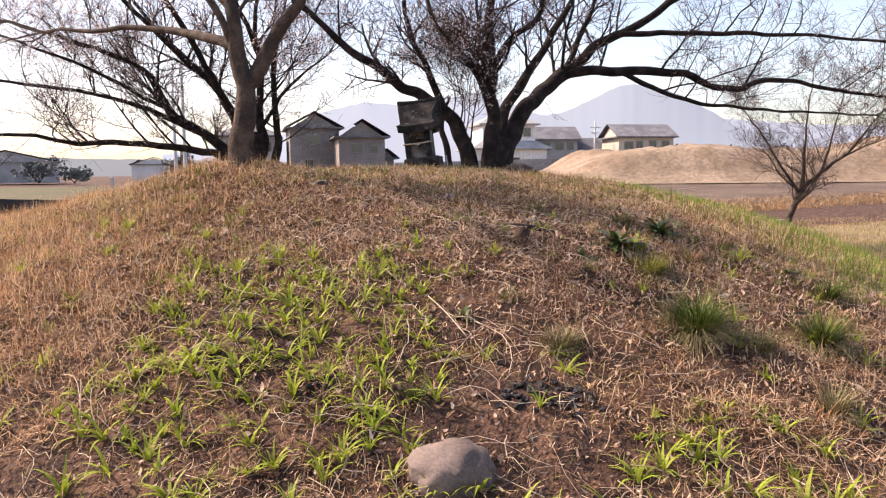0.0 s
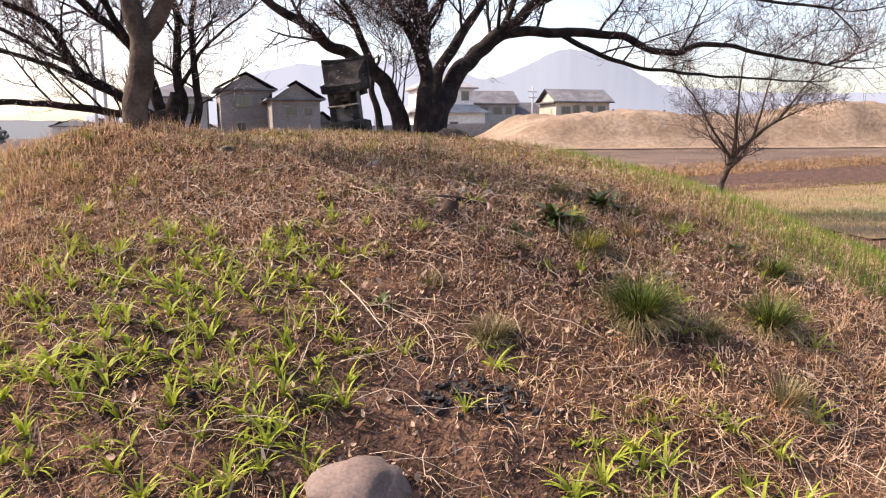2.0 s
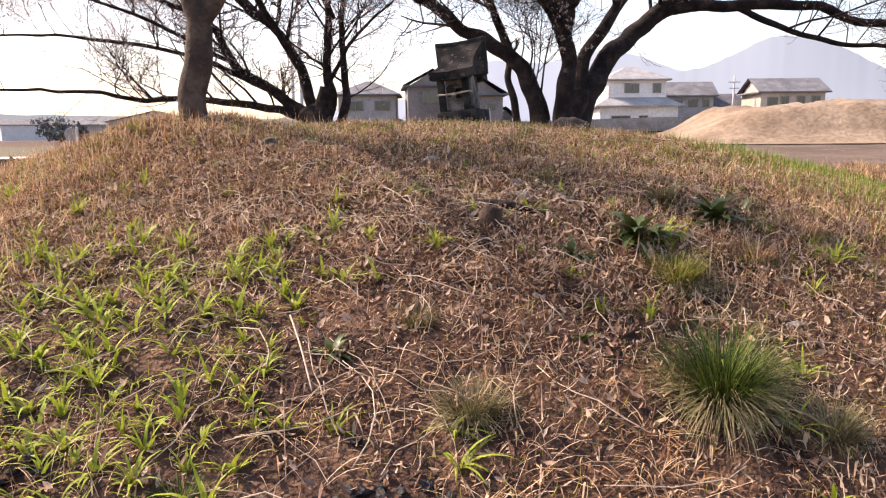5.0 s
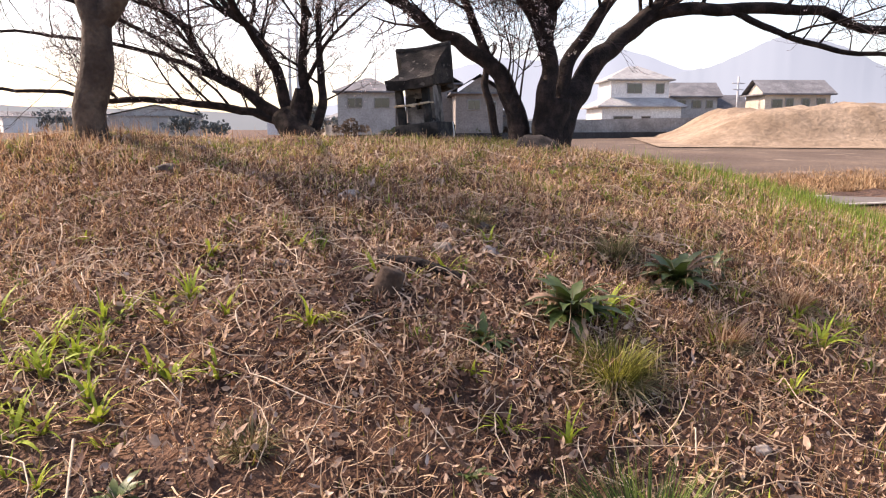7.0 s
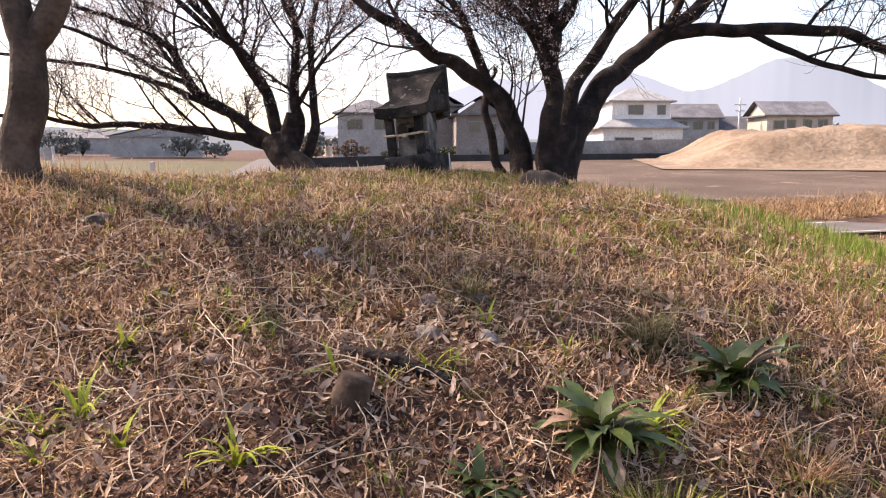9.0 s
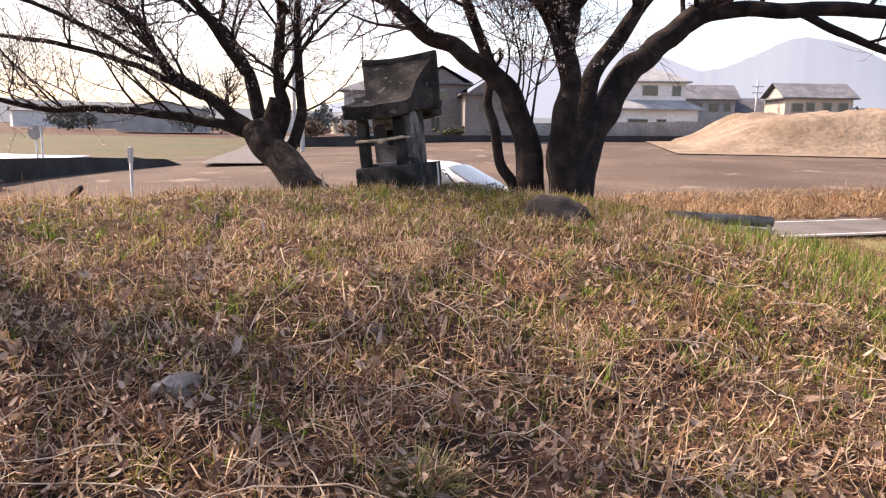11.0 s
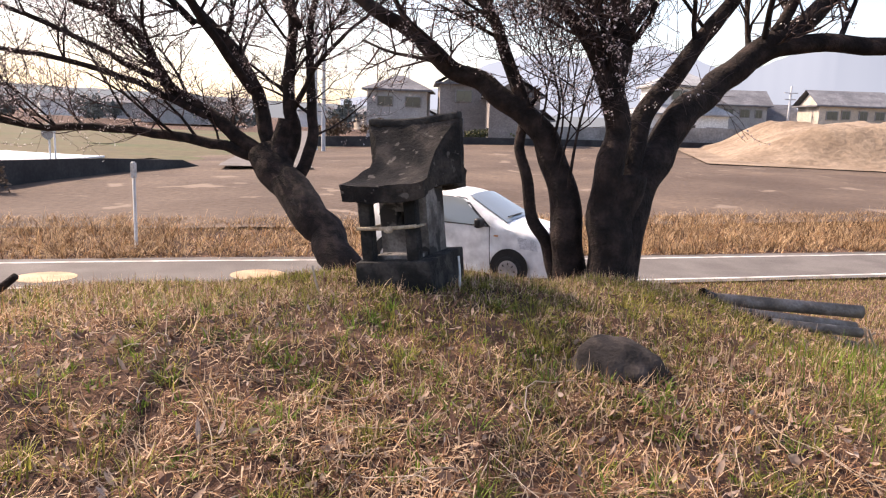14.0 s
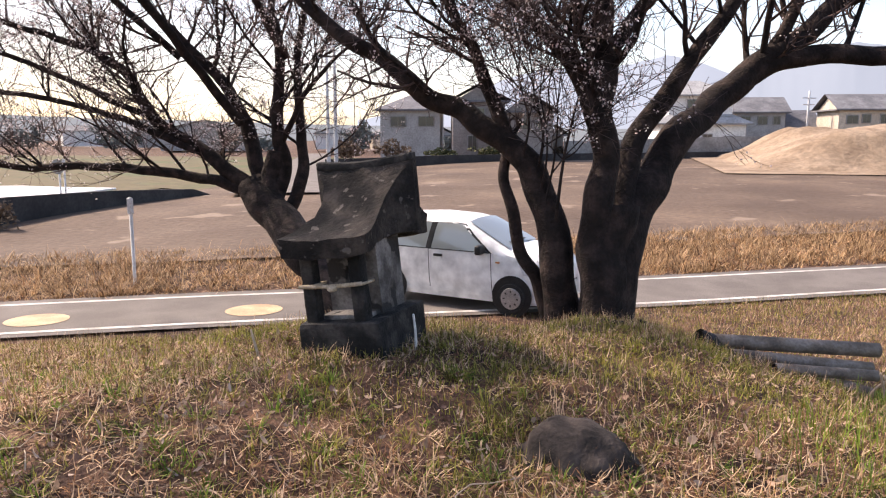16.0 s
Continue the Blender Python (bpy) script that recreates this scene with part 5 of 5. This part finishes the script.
lilies = []
for k in range(8):
    t = thing("daylily", "clump of fresh yellow-green strap leaves sprouting from soil", "plant", (0, 0, 0), group="daylilies on the slope")
    for f in zip(*leaf_fan(9 + (3 * k) % 8, 0.175, 0.017, 100 + k, 6, 55, 16)):
        blades(*[np.array([v]) for v in f], M_LILY, "leaf", t, 6)
    lilies.append(t)
prng = random.Random(5)
spots, tries = [], 0
while len(spots) < 320 and tries < 20000:
    tries += 1
    x, y = prng.uniform(-2.9, 2.9), prng.uniform(2.75, 6.1)
    left = math.exp(-((x + 0.8) / 0.8) ** 4 - ((y - 4.2) / 0.95) ** 4)
    left = max(left, 0.2 * math.exp(-((x + 0.4) / 0.7) ** 2 - ((y - 5.15) / 0.35) ** 2))
    right = 0.40 * math.exp(-((x - 1.25) / 0.6) ** 2 - ((y - 3.45) / 0.35) ** 2)
    low = 0.5 * math.exp(-((x + 0.3) / 0.5) ** 2 - ((y - 3.35) / 0.3) ** 2)
    bare = math.exp(-((x - 0.12) / 0.28) ** 2 - ((y - 3.75) / 0.3) ** 2) + math.exp(-((x - 0.25) / 0.3) ** 2 - ((y - 4.5) / 0.25) ** 2)
    if prng.random() > max(left, right, low, 0.035) * (1 - min(1, bare)):
        continue
    if any((x - a) ** 2 + (y - b) ** 2 < 0.0055 for a, b in spots):
        continue
    spots.append((x, y))
for k, (x, y) in enumerate(spots):
    s = prng.uniform(0.62, 1.12)
    src = lilies[k % 7]
    ob = copy_thing(src, pose(*gz(x, y, 0), prng.uniform(-8, 8), prng.uniform(-8, 8), prng.uniform(0, 360)))
    ob.scale = (s, s, s)
for ob in lilies:
    for c in list(ob.children):
        bpy.data.objects.remove(c)
    bpy.data.objects.remove(ob)


def tuft(at, r, h, n, seed, label, mat_top=M_TUFT, old=0.5):
    """A grass tussock: a dense fountain of fine blades over a skirt of old ones."""
    q = np.random.default_rng(seed)
    t = thing("grass_tuft", label, "grass tuft", gz(at[0], at[1], 0), group="tussocks")

    def ring(m, ln, l0, l1, c):
        az = q.random(m) * 2 * np.pi
        rad = r * 0.34 * np.sqrt(q.random(m))
        return (np.cos(az) * rad, np.sin(az) * rad, np.zeros(m) - 0.02, ln * (0.4 + 0.7 * q.random(m)), np.full(m, 0.0045) * (0.7 + 0.6 * q.random(m)), az + q.normal(size=m) * 0.3,
                np.radians(l0 + (l1 - l0) * q.random(m)), np.radians(c) * (0.5 + q.random(m)))

    tagged(blades(*ring(n, h, 3, 42, 11), mat_top, "blade_mass", t, 6), kind="stuff")
    if old:
        tagged(blades(*ring(int(n * old), h * 1.0, 35, 80, 17), M_TUFT_OLD, "old_blade_mass", t, 6), kind="stuff")
    return t


tuft((1.51, 4.45), 0.24, 0.34, 1100, 1, "tall dark green grass tussock with a straw skirt", M_TUFT, 0.9)
tuft((1.84, 4.36), 0.16, 0.17, 420, 12, "low grey-green grass tussock beside a taller one", M_TUFT_OLD, 0.4)
tuft((2.30, 4.55), 0.20, 0.29, 650, 2, "dark green grass tussock on the slope", M_TUFT, 0.8)
tuft((2.02, 3.92), 0.18, 0.18, 420, 3, "low faded grass tussock", M_TUFT_OLD, 0.5)
tuft((0.68, 4.22), 0.22, 0.15, 520, 4, "flattened grey-green grass tussock", M_TUFT_OLD, 0.6)
tuft((0.42, 4.62), 0.14, 0.12, 260, 13, "low olive grass tussock", M_TUFT_OLD, 0.6)
tuft((1.47, 5.22), 0.22, 0.20, 800, 5, "drooping pale green grass tussock", M_GRASS, 0.6)
tuft((1.52, 6.14), 0.18, 0.16, 420, 6, "drooping yellow-green grass tussock", M_TUFT_OLD, 0.5)
tuft((2.75, 5.3), 0.2, 0.2, 460, 7, "dark green grass tussock by the slope edge", M_TUFT, 0.7)
tuft((0.85, 6.35), 0.2, 0.12, 360, 8, "flat faded grass tussock", M_TUFT_OLD, 0.7)
tuft((1.9, 5.6), 0.2, 0.14, 360, 9, "straw-coloured grass tussock on the slope", M_STRAW, 0.8)
tuft((2.25, 6.0), 0.22, 0.15, 360, 10, "straw-coloured grass tussock on the crest", M_STRAW, 0.8)
tuft((-0.1, 3.75), 0.1, 0.13, 160, 11, "small green grass tussock", M_TUFT, 0.3)


def rosette(at, r, n, seed, label, material=M_ROSETTE):
    """A rosette of broad toothed leaves lying out from a crown."""
    q = np.random.default_rng(seed)
    t = thing("rosette_weed", label, "weed", gz(at[0], at[1], 0.0), group="rosette weeds")
    for k in range(n):
        verts, faces = [], []
        az = k * 2.399 + q.normal() * 0.2
        ln, w = r * (0.35 + 0.6 * q.random()), r * 0.088
        lean, m = math.radians(15 + 60 * q.random()), 8
        x = z = 0.0
        for i in range(m):
            f = i / (m - 1)
            ww = w * math.sin(math.pi * min(1, 0.12 + 0.86 * f)) * (0.75 + 0.35 * (i % 2))
            for sgn in (-1, 0, 1):
                sx = sgn * ww
                verts.append((x * math.cos(az) - sx * math.sin(az), x * math.sin(az) + sx * math.cos(az), z + 0.2 * abs(sx)))
            x += ln / m * math.sin(lean)
            z += ln / m * math.cos(lean)
            lean += math.radians(6 + 9 * q.random())
            if i:
                for j in (0, 1):
                    faces.append(((i - 1) * 3 + j, (i - 1) * 3 + j + 1, i * 3 + j + 1, i * 3 + j))
        mesh("leaf", verts, faces, M_LEAF_DEAD if q.random() < 0.12 else material, t)
    return t


rosette((1.78, 5.98), 0.31, 60, 1, "dark green broad-leaved rosette weed")
rosette((1.97, 6.18), 0.18, 14, 9, "dark green broad-leaved rosette weed")
rosette((1.32, 5.52), 0.33, 54, 2, "olive broad-leaved rosette weed with brown leaves", M_ROSETTE)
rosette((1.02, 5.25), 0.18, 36, 3, "dark green rosette weed among litter")
rosette((0.16, 4.38), 0.15, 24, 4, "dark green rosette weed with a pale bud")
rosette((2.6, 5.55), 0.16, 14, 5, "dark green rosette weed on the slope edge")
rosette((-0.30, 5.15), 0.12, 12, 6, "dull green low weed among litter", M_TUFT)
rosette((-0.7, 4.9), 0.12, 12, 7, "dull green low weed among litter", M_TUFT)
rosette((1.05, 4.65), 0.11, 12, 8, "small green rosette weed", M_ROSETTE)

# ---- ground cover, too much to count ----


def scatter(n, x0, x1, y0, y1, keep, seed):
    r = np.random.default_rng(seed)
    x, y = x0 + (x1 - x0) * r.random(n), y0 + (y1 - y0) * r.random(n)
    ok = r.random(n) < keep(x, y)
    return x[ok], y[ok], r


def patch(x, y, f, s):
    return np.clip(0.5 + 0.5 * wob(x, y, f, s), 0, 1)


def inside(x, y):
    return (x - MX) ** 2 + (y - MY) ** 2 < (MR + 0.5) ** 2


def cover(name, label, n, area, keep, seed, ln, wd, lean, curl, material, levels=4, lift=0.0):
    x, y, r = scatter(n, *area, keep, seed)
    m = len(x)
    ob = blades(x, y, height(x, y) - 0.01 + lift * r.random(m), ln[0] + (ln[1] - ln[0]) * r.random(m), wd[0] + (wd[1] - wd[0]) * r.random(m), 2.5 * wob(x, y, 2.9, seed * 0.7) + 2.4 * r.normal(size=m),
                np.radians(lean[0] + (lean[1] - lean[0]) * r.random(m)), np.radians(curl) * r.normal(size=m), material, name, None, levels)
    return tagged(ob, label, "grass", kind="stuff")


def lily_zone(x, y):
    return np.exp(-((x + 0.8) / 1.1) ** 2 - ((y - 4.0) / 0.9) ** 2)


def bare_zone(x, y):
    return np.clip(np.exp(-((x - 0.12) / 0.5) ** 2 - ((y - 3.7) / 0.5) ** 2) + np.exp(-((x - 0.2) / 0.5) ** 2 - ((y - 4.6) / 0.5) ** 2), 0, 1)


def litter_zone(x, y):
    """Where fallen leaves and old vines lie instead of standing straw."""
    return np.exp(-((x - 0.1) / 1.9) ** 4 - ((y - 5.75) / 1.15) ** 4)


FRONT = (-5.5, 4.5, 2.4, 7.2)
TOP = (-6.5, 5.5, 5.8, 13.5)
cover("dead_grass", "matted dry straw and dead grass over the slope", 125000, FRONT, lambda x, y: inside(x, y) * (0.08 + 0.92 * patch(x, y, 2.6, 0.3) ** 2) * (1 - 0.75 * lily_zone(x, y)) * (1 - 0.85 * bare_zone(x, y)) * (1 - 0.35 * litter_zone(x, y)), 1,
      (0.06, 0.22), (0.003, 0.006), (62, 100), 30, M_STRAW, 5, 0.035)
cover("dead_grass", "golden dry grass on the side of the mound", 85000, (-7, -0.9, 3.5, 9), lambda x, y: inside(x, y) * np.clip((-x - 1.0) * 0.55, 0, 1) * (0.3 + 0.7 * patch(x, y, 1.3, 2)), 2,
      (0.08, 0.22), (0.003, 0.006), (40, 95), 30, M_STRAW_GOLD, 5, 0.02)
cover("dead_grass", "bleached dry grass over the mound top", 230000, TOP, lambda x, y: inside(x, y) * (0.12 + 0.88 * patch(x, y, 2.3, 0.9) ** 1.5) * (1 - 0.5 * litter_zone(x, y)), 3, (0.05, 0.16), (0.003, 0.0055), (64, 100), 42, M_STRAW, 5, 0.03)
cover("dead_grass", "orange-tinted dry grass over the mound top", 50000, TOP, lambda x, y: inside(x, y) * patch(x, y, 1.1, 4.2) * smooth01(9.5, 7.5, y) * (1 - 0.7 * litter_zone(x, y)), 4, (0.05, 0.14), (0.003, 0.005), (58, 98), 34, M_STRAW_GOLD, 5, 0.02)
cover("matted_straw", "crumpled matted straw pressed flat over the mound", 95000, (-3.4, 3.4, 3.6, 10.0), lambda x, y: inside(x, y) * (0.2 + 0.8 * patch(x, y, 3.1, 1.4) ** 2) * (1 - 0.7 * lily_zone(x, y)) * (1 - 0.6 * bare_zone(x, y)) * (1 - 0.7 * smooth01(6.8, 7.8, y)), 12,
      (0.04, 0.12), (0.004, 0.009), (70, 108), 62, M_STRAW, 5, 0.04)
cover("short_grass", "short yellow-green grass on the mound top", 165000, TOP, lambda x, y: inside(x, y) * np.maximum(0.08 + 0.92 * patch(x, y, 2.2, 3.1) ** 2, 0.8 * smooth01(8.5, 9.8, y)) * (0.4 + 0.6 * smooth01(7.0, 9, y)) * (1 - 0.75 * litter_zone(x, y)), 5, (0.03, 0.09), (0.004, 0.007), (5, 60), 16, M_GRASS, 4)
cover("short_grass", "scattered green sprouts on the slope", 40000, FRONT, lambda x, y: inside(x, y) * (0.15 + 0.85 * patch(x, y, 1.9, 1.1) ** 2) * (1 - 0.8 * bare_zone(x, y)), 6, (0.03, 0.09), (0.003, 0.006), (5, 60), 16, M_GRASS, 4)
cover("fresh_grass", "bright fresh grass along the mound edge", 60000, (1.5, 7, 4.5, 14.5), lambda x, y: inside(x, y) * smooth01(0, 0.9, x - 1.7 - 0.3 * np.abs(y - 9.0) + 0.3 * wob(x, y, 1.2, 0)) * (0.35 + 0.65 * patch(x, y, 2.0, 0.6)), 7, (0.07, 0.18), (0.004, 0.008), (5, 45), 14, M_GRASS_BRIGHT, 4)
cover("verge_grass", "short dry and green grass on the flat verge", 85000, (-12, 16, 9, 25), lambda x, y: (~inside(x, y)) * (y < 18.0 + 0.5 * x) * 1.0, 8, (0.05, 0.14), (0.006, 0.012), (15, 75), 16, M_STRAW, 3)
cover("verge_grass", "green grass patches on the flat verge", 75000, (-12, 18, 7, 26), lambda x, y: (~inside(x, y)) * (y < 18.0 + 0.5 * x) * patch(x, y, 0.7, 0.4), 9, (0.05, 0.13), (0.006, 0.012), (5, 50), 14, M_GRASS, 3)

LANE = lambda x, y: (x > 1.3) * (y < 17.95 + 0.5 * x)
cover("verge_grass", "thin yellow-green grass behind the mound", 30000, (1.3, 9, 11.6, 21.5), lambda x, y: LANE(x, y) * (0.35 + 0.65 * patch(x, y, 1.1, 0.9)), 10, (0.05, 0.13), (0.005, 0.010), (5, 55), 16, M_GRASS, 4)
cover("verge_grass", "dry straw grass behind the mound", 40000, (1.3, 9, 11.6, 21.5), lambda x, y: LANE(x, y) * 1.0, 14, (0.05, 0.14), (0.004, 0.009), (25, 90), 25, M_STRAW, 4)


def clumps(name, label, c, per, area, keep, seed, ln, wd, spread, material, tilt=(25, 80)):
    """Many small tussocks: blades that fan out round scattered centres."""
    x, y, r = scatter(c, *area, keep, seed)
    m = len(x)
    size = 0.5 + 0.8 * r.random(m)
    k = np.repeat(np.arange(m), per)
    n = len(k)
    az = r.random(n) * 6.28
    rad = spread * size[k] * np.sqrt(r.random(n))
    bx, by = x[k] + rad * np.cos(az), y[k] + rad * np.sin(az)
    ob = blades(bx, by, height(bx, by) - 0.01, (ln[0] + (ln[1] - ln[0]) * r.random(n)) * size[k], wd[0] + (wd[1] - wd[0]) * r.random(n), az + 0.7 * r.normal(size=n), np.radians(tilt[0] + (tilt[1] - tilt[0]) * r.random(n)),
                np.radians(30) * (0.2 + r.random(n)), material, name, None, 5)
    return tagged(ob, label, "grass", kind="stuff")


clumps("grass_clumps", "fresh green grass sprouts over the mound top", 1400, 18, (-4.5, 3.5, 5.2, 9.6), lambda x, y: inside(x, y) * (0.35 + 0.65 * patch(x, y, 1.6, 2.2)) * (1 - 0.6 * litter_zone(x, y)), 75, (0.05, 0.10), (0.004, 0.007), 0.025, M_GRASS_BRIGHT, (5, 45))
clumps("grass_clumps", "yellow-green grass clumps over the mound top", 3000, 28, (-4.5, 3.5, 5.6, 11.5), lambda x, y: inside(x, y) * (0.25 + 0.75 * patch(x, y, 1.2, 5.1)) * (1 - 0.75 * litter_zone(x, y)), 71, (0.05, 0.11), (0.003, 0.006), 0.035, M_GRASS, (5, 50))
clumps("straw_clumps", "bleached straw clumps over the mound top", 1500, 30, (-4.5, 3.5, 5.0, 10.5), lambda x, y: inside(x, y) * (0.2 + 0.8 * patch(x, y, 1.5, 0.7)) * (1 - 0.1 * litter_zone(x, y)), 72, (0.06, 0.15), (0.0025, 0.005), 0.05, M_STRAW)
clumps("straw_clumps", "orange-brown straw clumps on the slopes", 1300, 30, (-5.5, 3.5, 3.6, 9.0), lambda x, y: inside(x, y) * np.clip(0.3 + 0.4 * np.abs(x + 0.3), 0, 1) * patch(x, y, 1.1, 3.3) * (1 - lily_zone(x, y)), 73, (0.07, 0.2), (0.0025, 0.005), 0.06, M_STRAW_GOLD)
clumps("straw_clumps", "faded straw clumps on the front slope", 900, 26, (-3.5, 3.2, 2.9, 6.0), lambda x, y: inside(x, y) * (0.2 + 0.8 * patch(x, y, 2.2, 1.9)) * (1 - 0.6 * lily_zone(x, y)) * (1 - 0.9 * bare_zone(x, y)), 74, (0.06, 0.14), (0.002, 0.0045), 0.045, M_STRAW)
# tall dry grass on the far side of the lane
p = spline([(a, b, 0) for a, b in ROAD[1:9]], 300)
d = np.gradient(p, axis=0)
d /= np.linalg.norm(d, axis=1)[:, None]
r = np.random.default_rng(21)
for nm, lab, n, mt, hmin, hmax in (("dry_reeds", "tall tangled dry grass beyond the lane", 105000, M_REED, 0.24, 0.50), ("dry_reeds", "golden dry grass beyond the lane", 22000, M_STRAW_GOLD, 0.2, 0.46)):
    c = 4200
    k = (r.random(c) * (len(p) - 1)).astype(int)
    off = 2.4 + 5.0 * r.random(c)
    cx, cy, cs = p[k, 0] - d[k, 1] * off, p[k, 1] + d[k, 0] * off, 0.55 + 0.75 * r.random(c) ** 2
    k = r.integers(0, c, n)
    az = r.random(n) * 6.28
    rad = 0.16 * cs[k] * np.sqrt(r.random(n))
    x, y = cx[k] + rad * np.cos(az), cy[k] + rad * np.sin(az)
    hh = (hmin + (hmax - hmin) * r.random(n)) * cs[k]
    tagged(blades(x, y, height(x, y) - 0.02, hh, 0.008 + 0.014 * r.random(n), az + 0.6 * r.normal(size=n), np.radians(14 + 76 * r.random(n)), np.radians(22) * (0.2 + r.random(n)), mt, nm, None, 5), lab, "grass", kind="stuff")
# dead leaves and clods


def leaves(name, label, n, area, keep, seed, size, lift, material):
    """Curled fallen leaves: six-cornered blades, bent along the midrib and tipped at random."""
    x, y, r = scatter(n, *area, keep, seed)
    m = len(x)
    c = np.stack([x, y, height(x, y) + 0.006 + lift * r.random(m)], -1)
    a = r.random(m) * 6.28
    sz = size[0] + (size[1] - size[0]) * r.random(m) ** 2
    u = np.stack([np.cos(a), np.sin(a), r.normal(size=m) * 0.6], -1) * sz[:, None]
    v = np.stack([-np.sin(a), np.cos(a), r.normal(size=m) * 0.8], -1) * (sz * (0.16 + 0.34 * r.random(m)))[:, None]
    up = np.stack([np.zeros(m), np.zeros(m), sz * (0.15 + 0.5 * r.random(m))], -1)
    co = np.stack([c - u * 1.2 + up, c - u * 0.3 - v + up * 0.5, c + u * 0.6 - v * 0.8 + up * 0.7, c + u * 1.2 + up * 1.2, c + u * 0.5 + v * 0.9 + up * 0.6, c - u * 0.4 + v + up * 0.4, c - u * 0.3, c + u * 0.55], 1).reshape(-1, 3)
    base = np.arange(m)[:, None] * 8
    loops = (base + np.array([[0, 1, 6, 0, 6, 5, 1, 2, 7, 6, 6, 7, 4, 5, 2, 3, 7, 7, 3, 4]])).reshape(-1)
    tagged(bulk(name, co, loops, np.tile([3, 3, 4, 4, 3, 3], m), material), label, "leaf litter", kind="stuff")


leaves("leaf_litter", "curled dead brown leaves on soil", 80000, (-5, 4.5, 2.5, 11), lambda x, y: inside(x, y) * (0.25 + 0.75 * patch(x, y, 1.6, 2.6)) * np.where(y > 8.5, 0.6, 1), 31, (0.006, 0.021), 0.025, M_LEAF_DEAD)
leaves("leaf_litter", "thick bed of brown curled leaves on the upper slope", 62000, (-2.4, 2.6, 4.2, 7.4), lambda x, y: litter_zone(x, y) * (0.35 + 0.65 * patch(x, y, 2.4, 0.8)), 35, (0.006, 0.019), 0.035, M_LEAF_DEAD)
leaves("bleached_litter", "curled bleached leaves strewn over the mound", 15000, (-3.6, 3.2, 3.2, 9.2), lambda x, y: inside(x, y) * patch(x, y, 2.0, 1.3) * (0.35 + 0.65 * np.exp(-((y - 6.0) / 1.0) ** 2)), 33, (0.007, 0.019), 0.04, M_LEAF_PALE)
leaves("bleached_litter", "large pale dry leaves among the grass", 1500, (-3.0, 3.2, 4.4, 9.8), lambda x, y: inside(x, y) * (0.3 + 0.7 * patch(x, y, 1.4, 2.9)), 36, (0.012, 0.022), 0.03, M_LEAF_PALE)
# long bleached stalks lying on the slope
r = np.random.default_rng(61)
lines = []
for k in range(1150):
    x, y = r.uniform(-3.5, 3.5), 2.8 + 5.7 * r.random() ** 1.6
    if k > 850:
        x, y = r.normal(0.0, 0.95), r.normal(5.6, 0.65)
    if not inside(np.array(x), np.array(y)):
        continue
    a, ln, bend = r.random() * 6.28, r.uniform(0.12, 0.5), r.normal() * 0.7
    q = []
    for f in np.linspace(0, 1, 6):
        xx, yy = x + ln * f * math.cos(a + bend * f), y + ln * f * math.sin(a + bend * f)
        q.append((xx, yy, float(height(xx, yy)) + 0.02 + 0.05 * math.sin(math.pi * f) * r.random()))
    lines.append((np.array(q), np.full(6, r.uniform(0.001, 0.0024))))
tagged(bulk("dry_stalks", *tubes(lines, 4), M_STRAW_PALE), "long bleached stalks strewn on the slope", "dry stalks", kind="stuff")
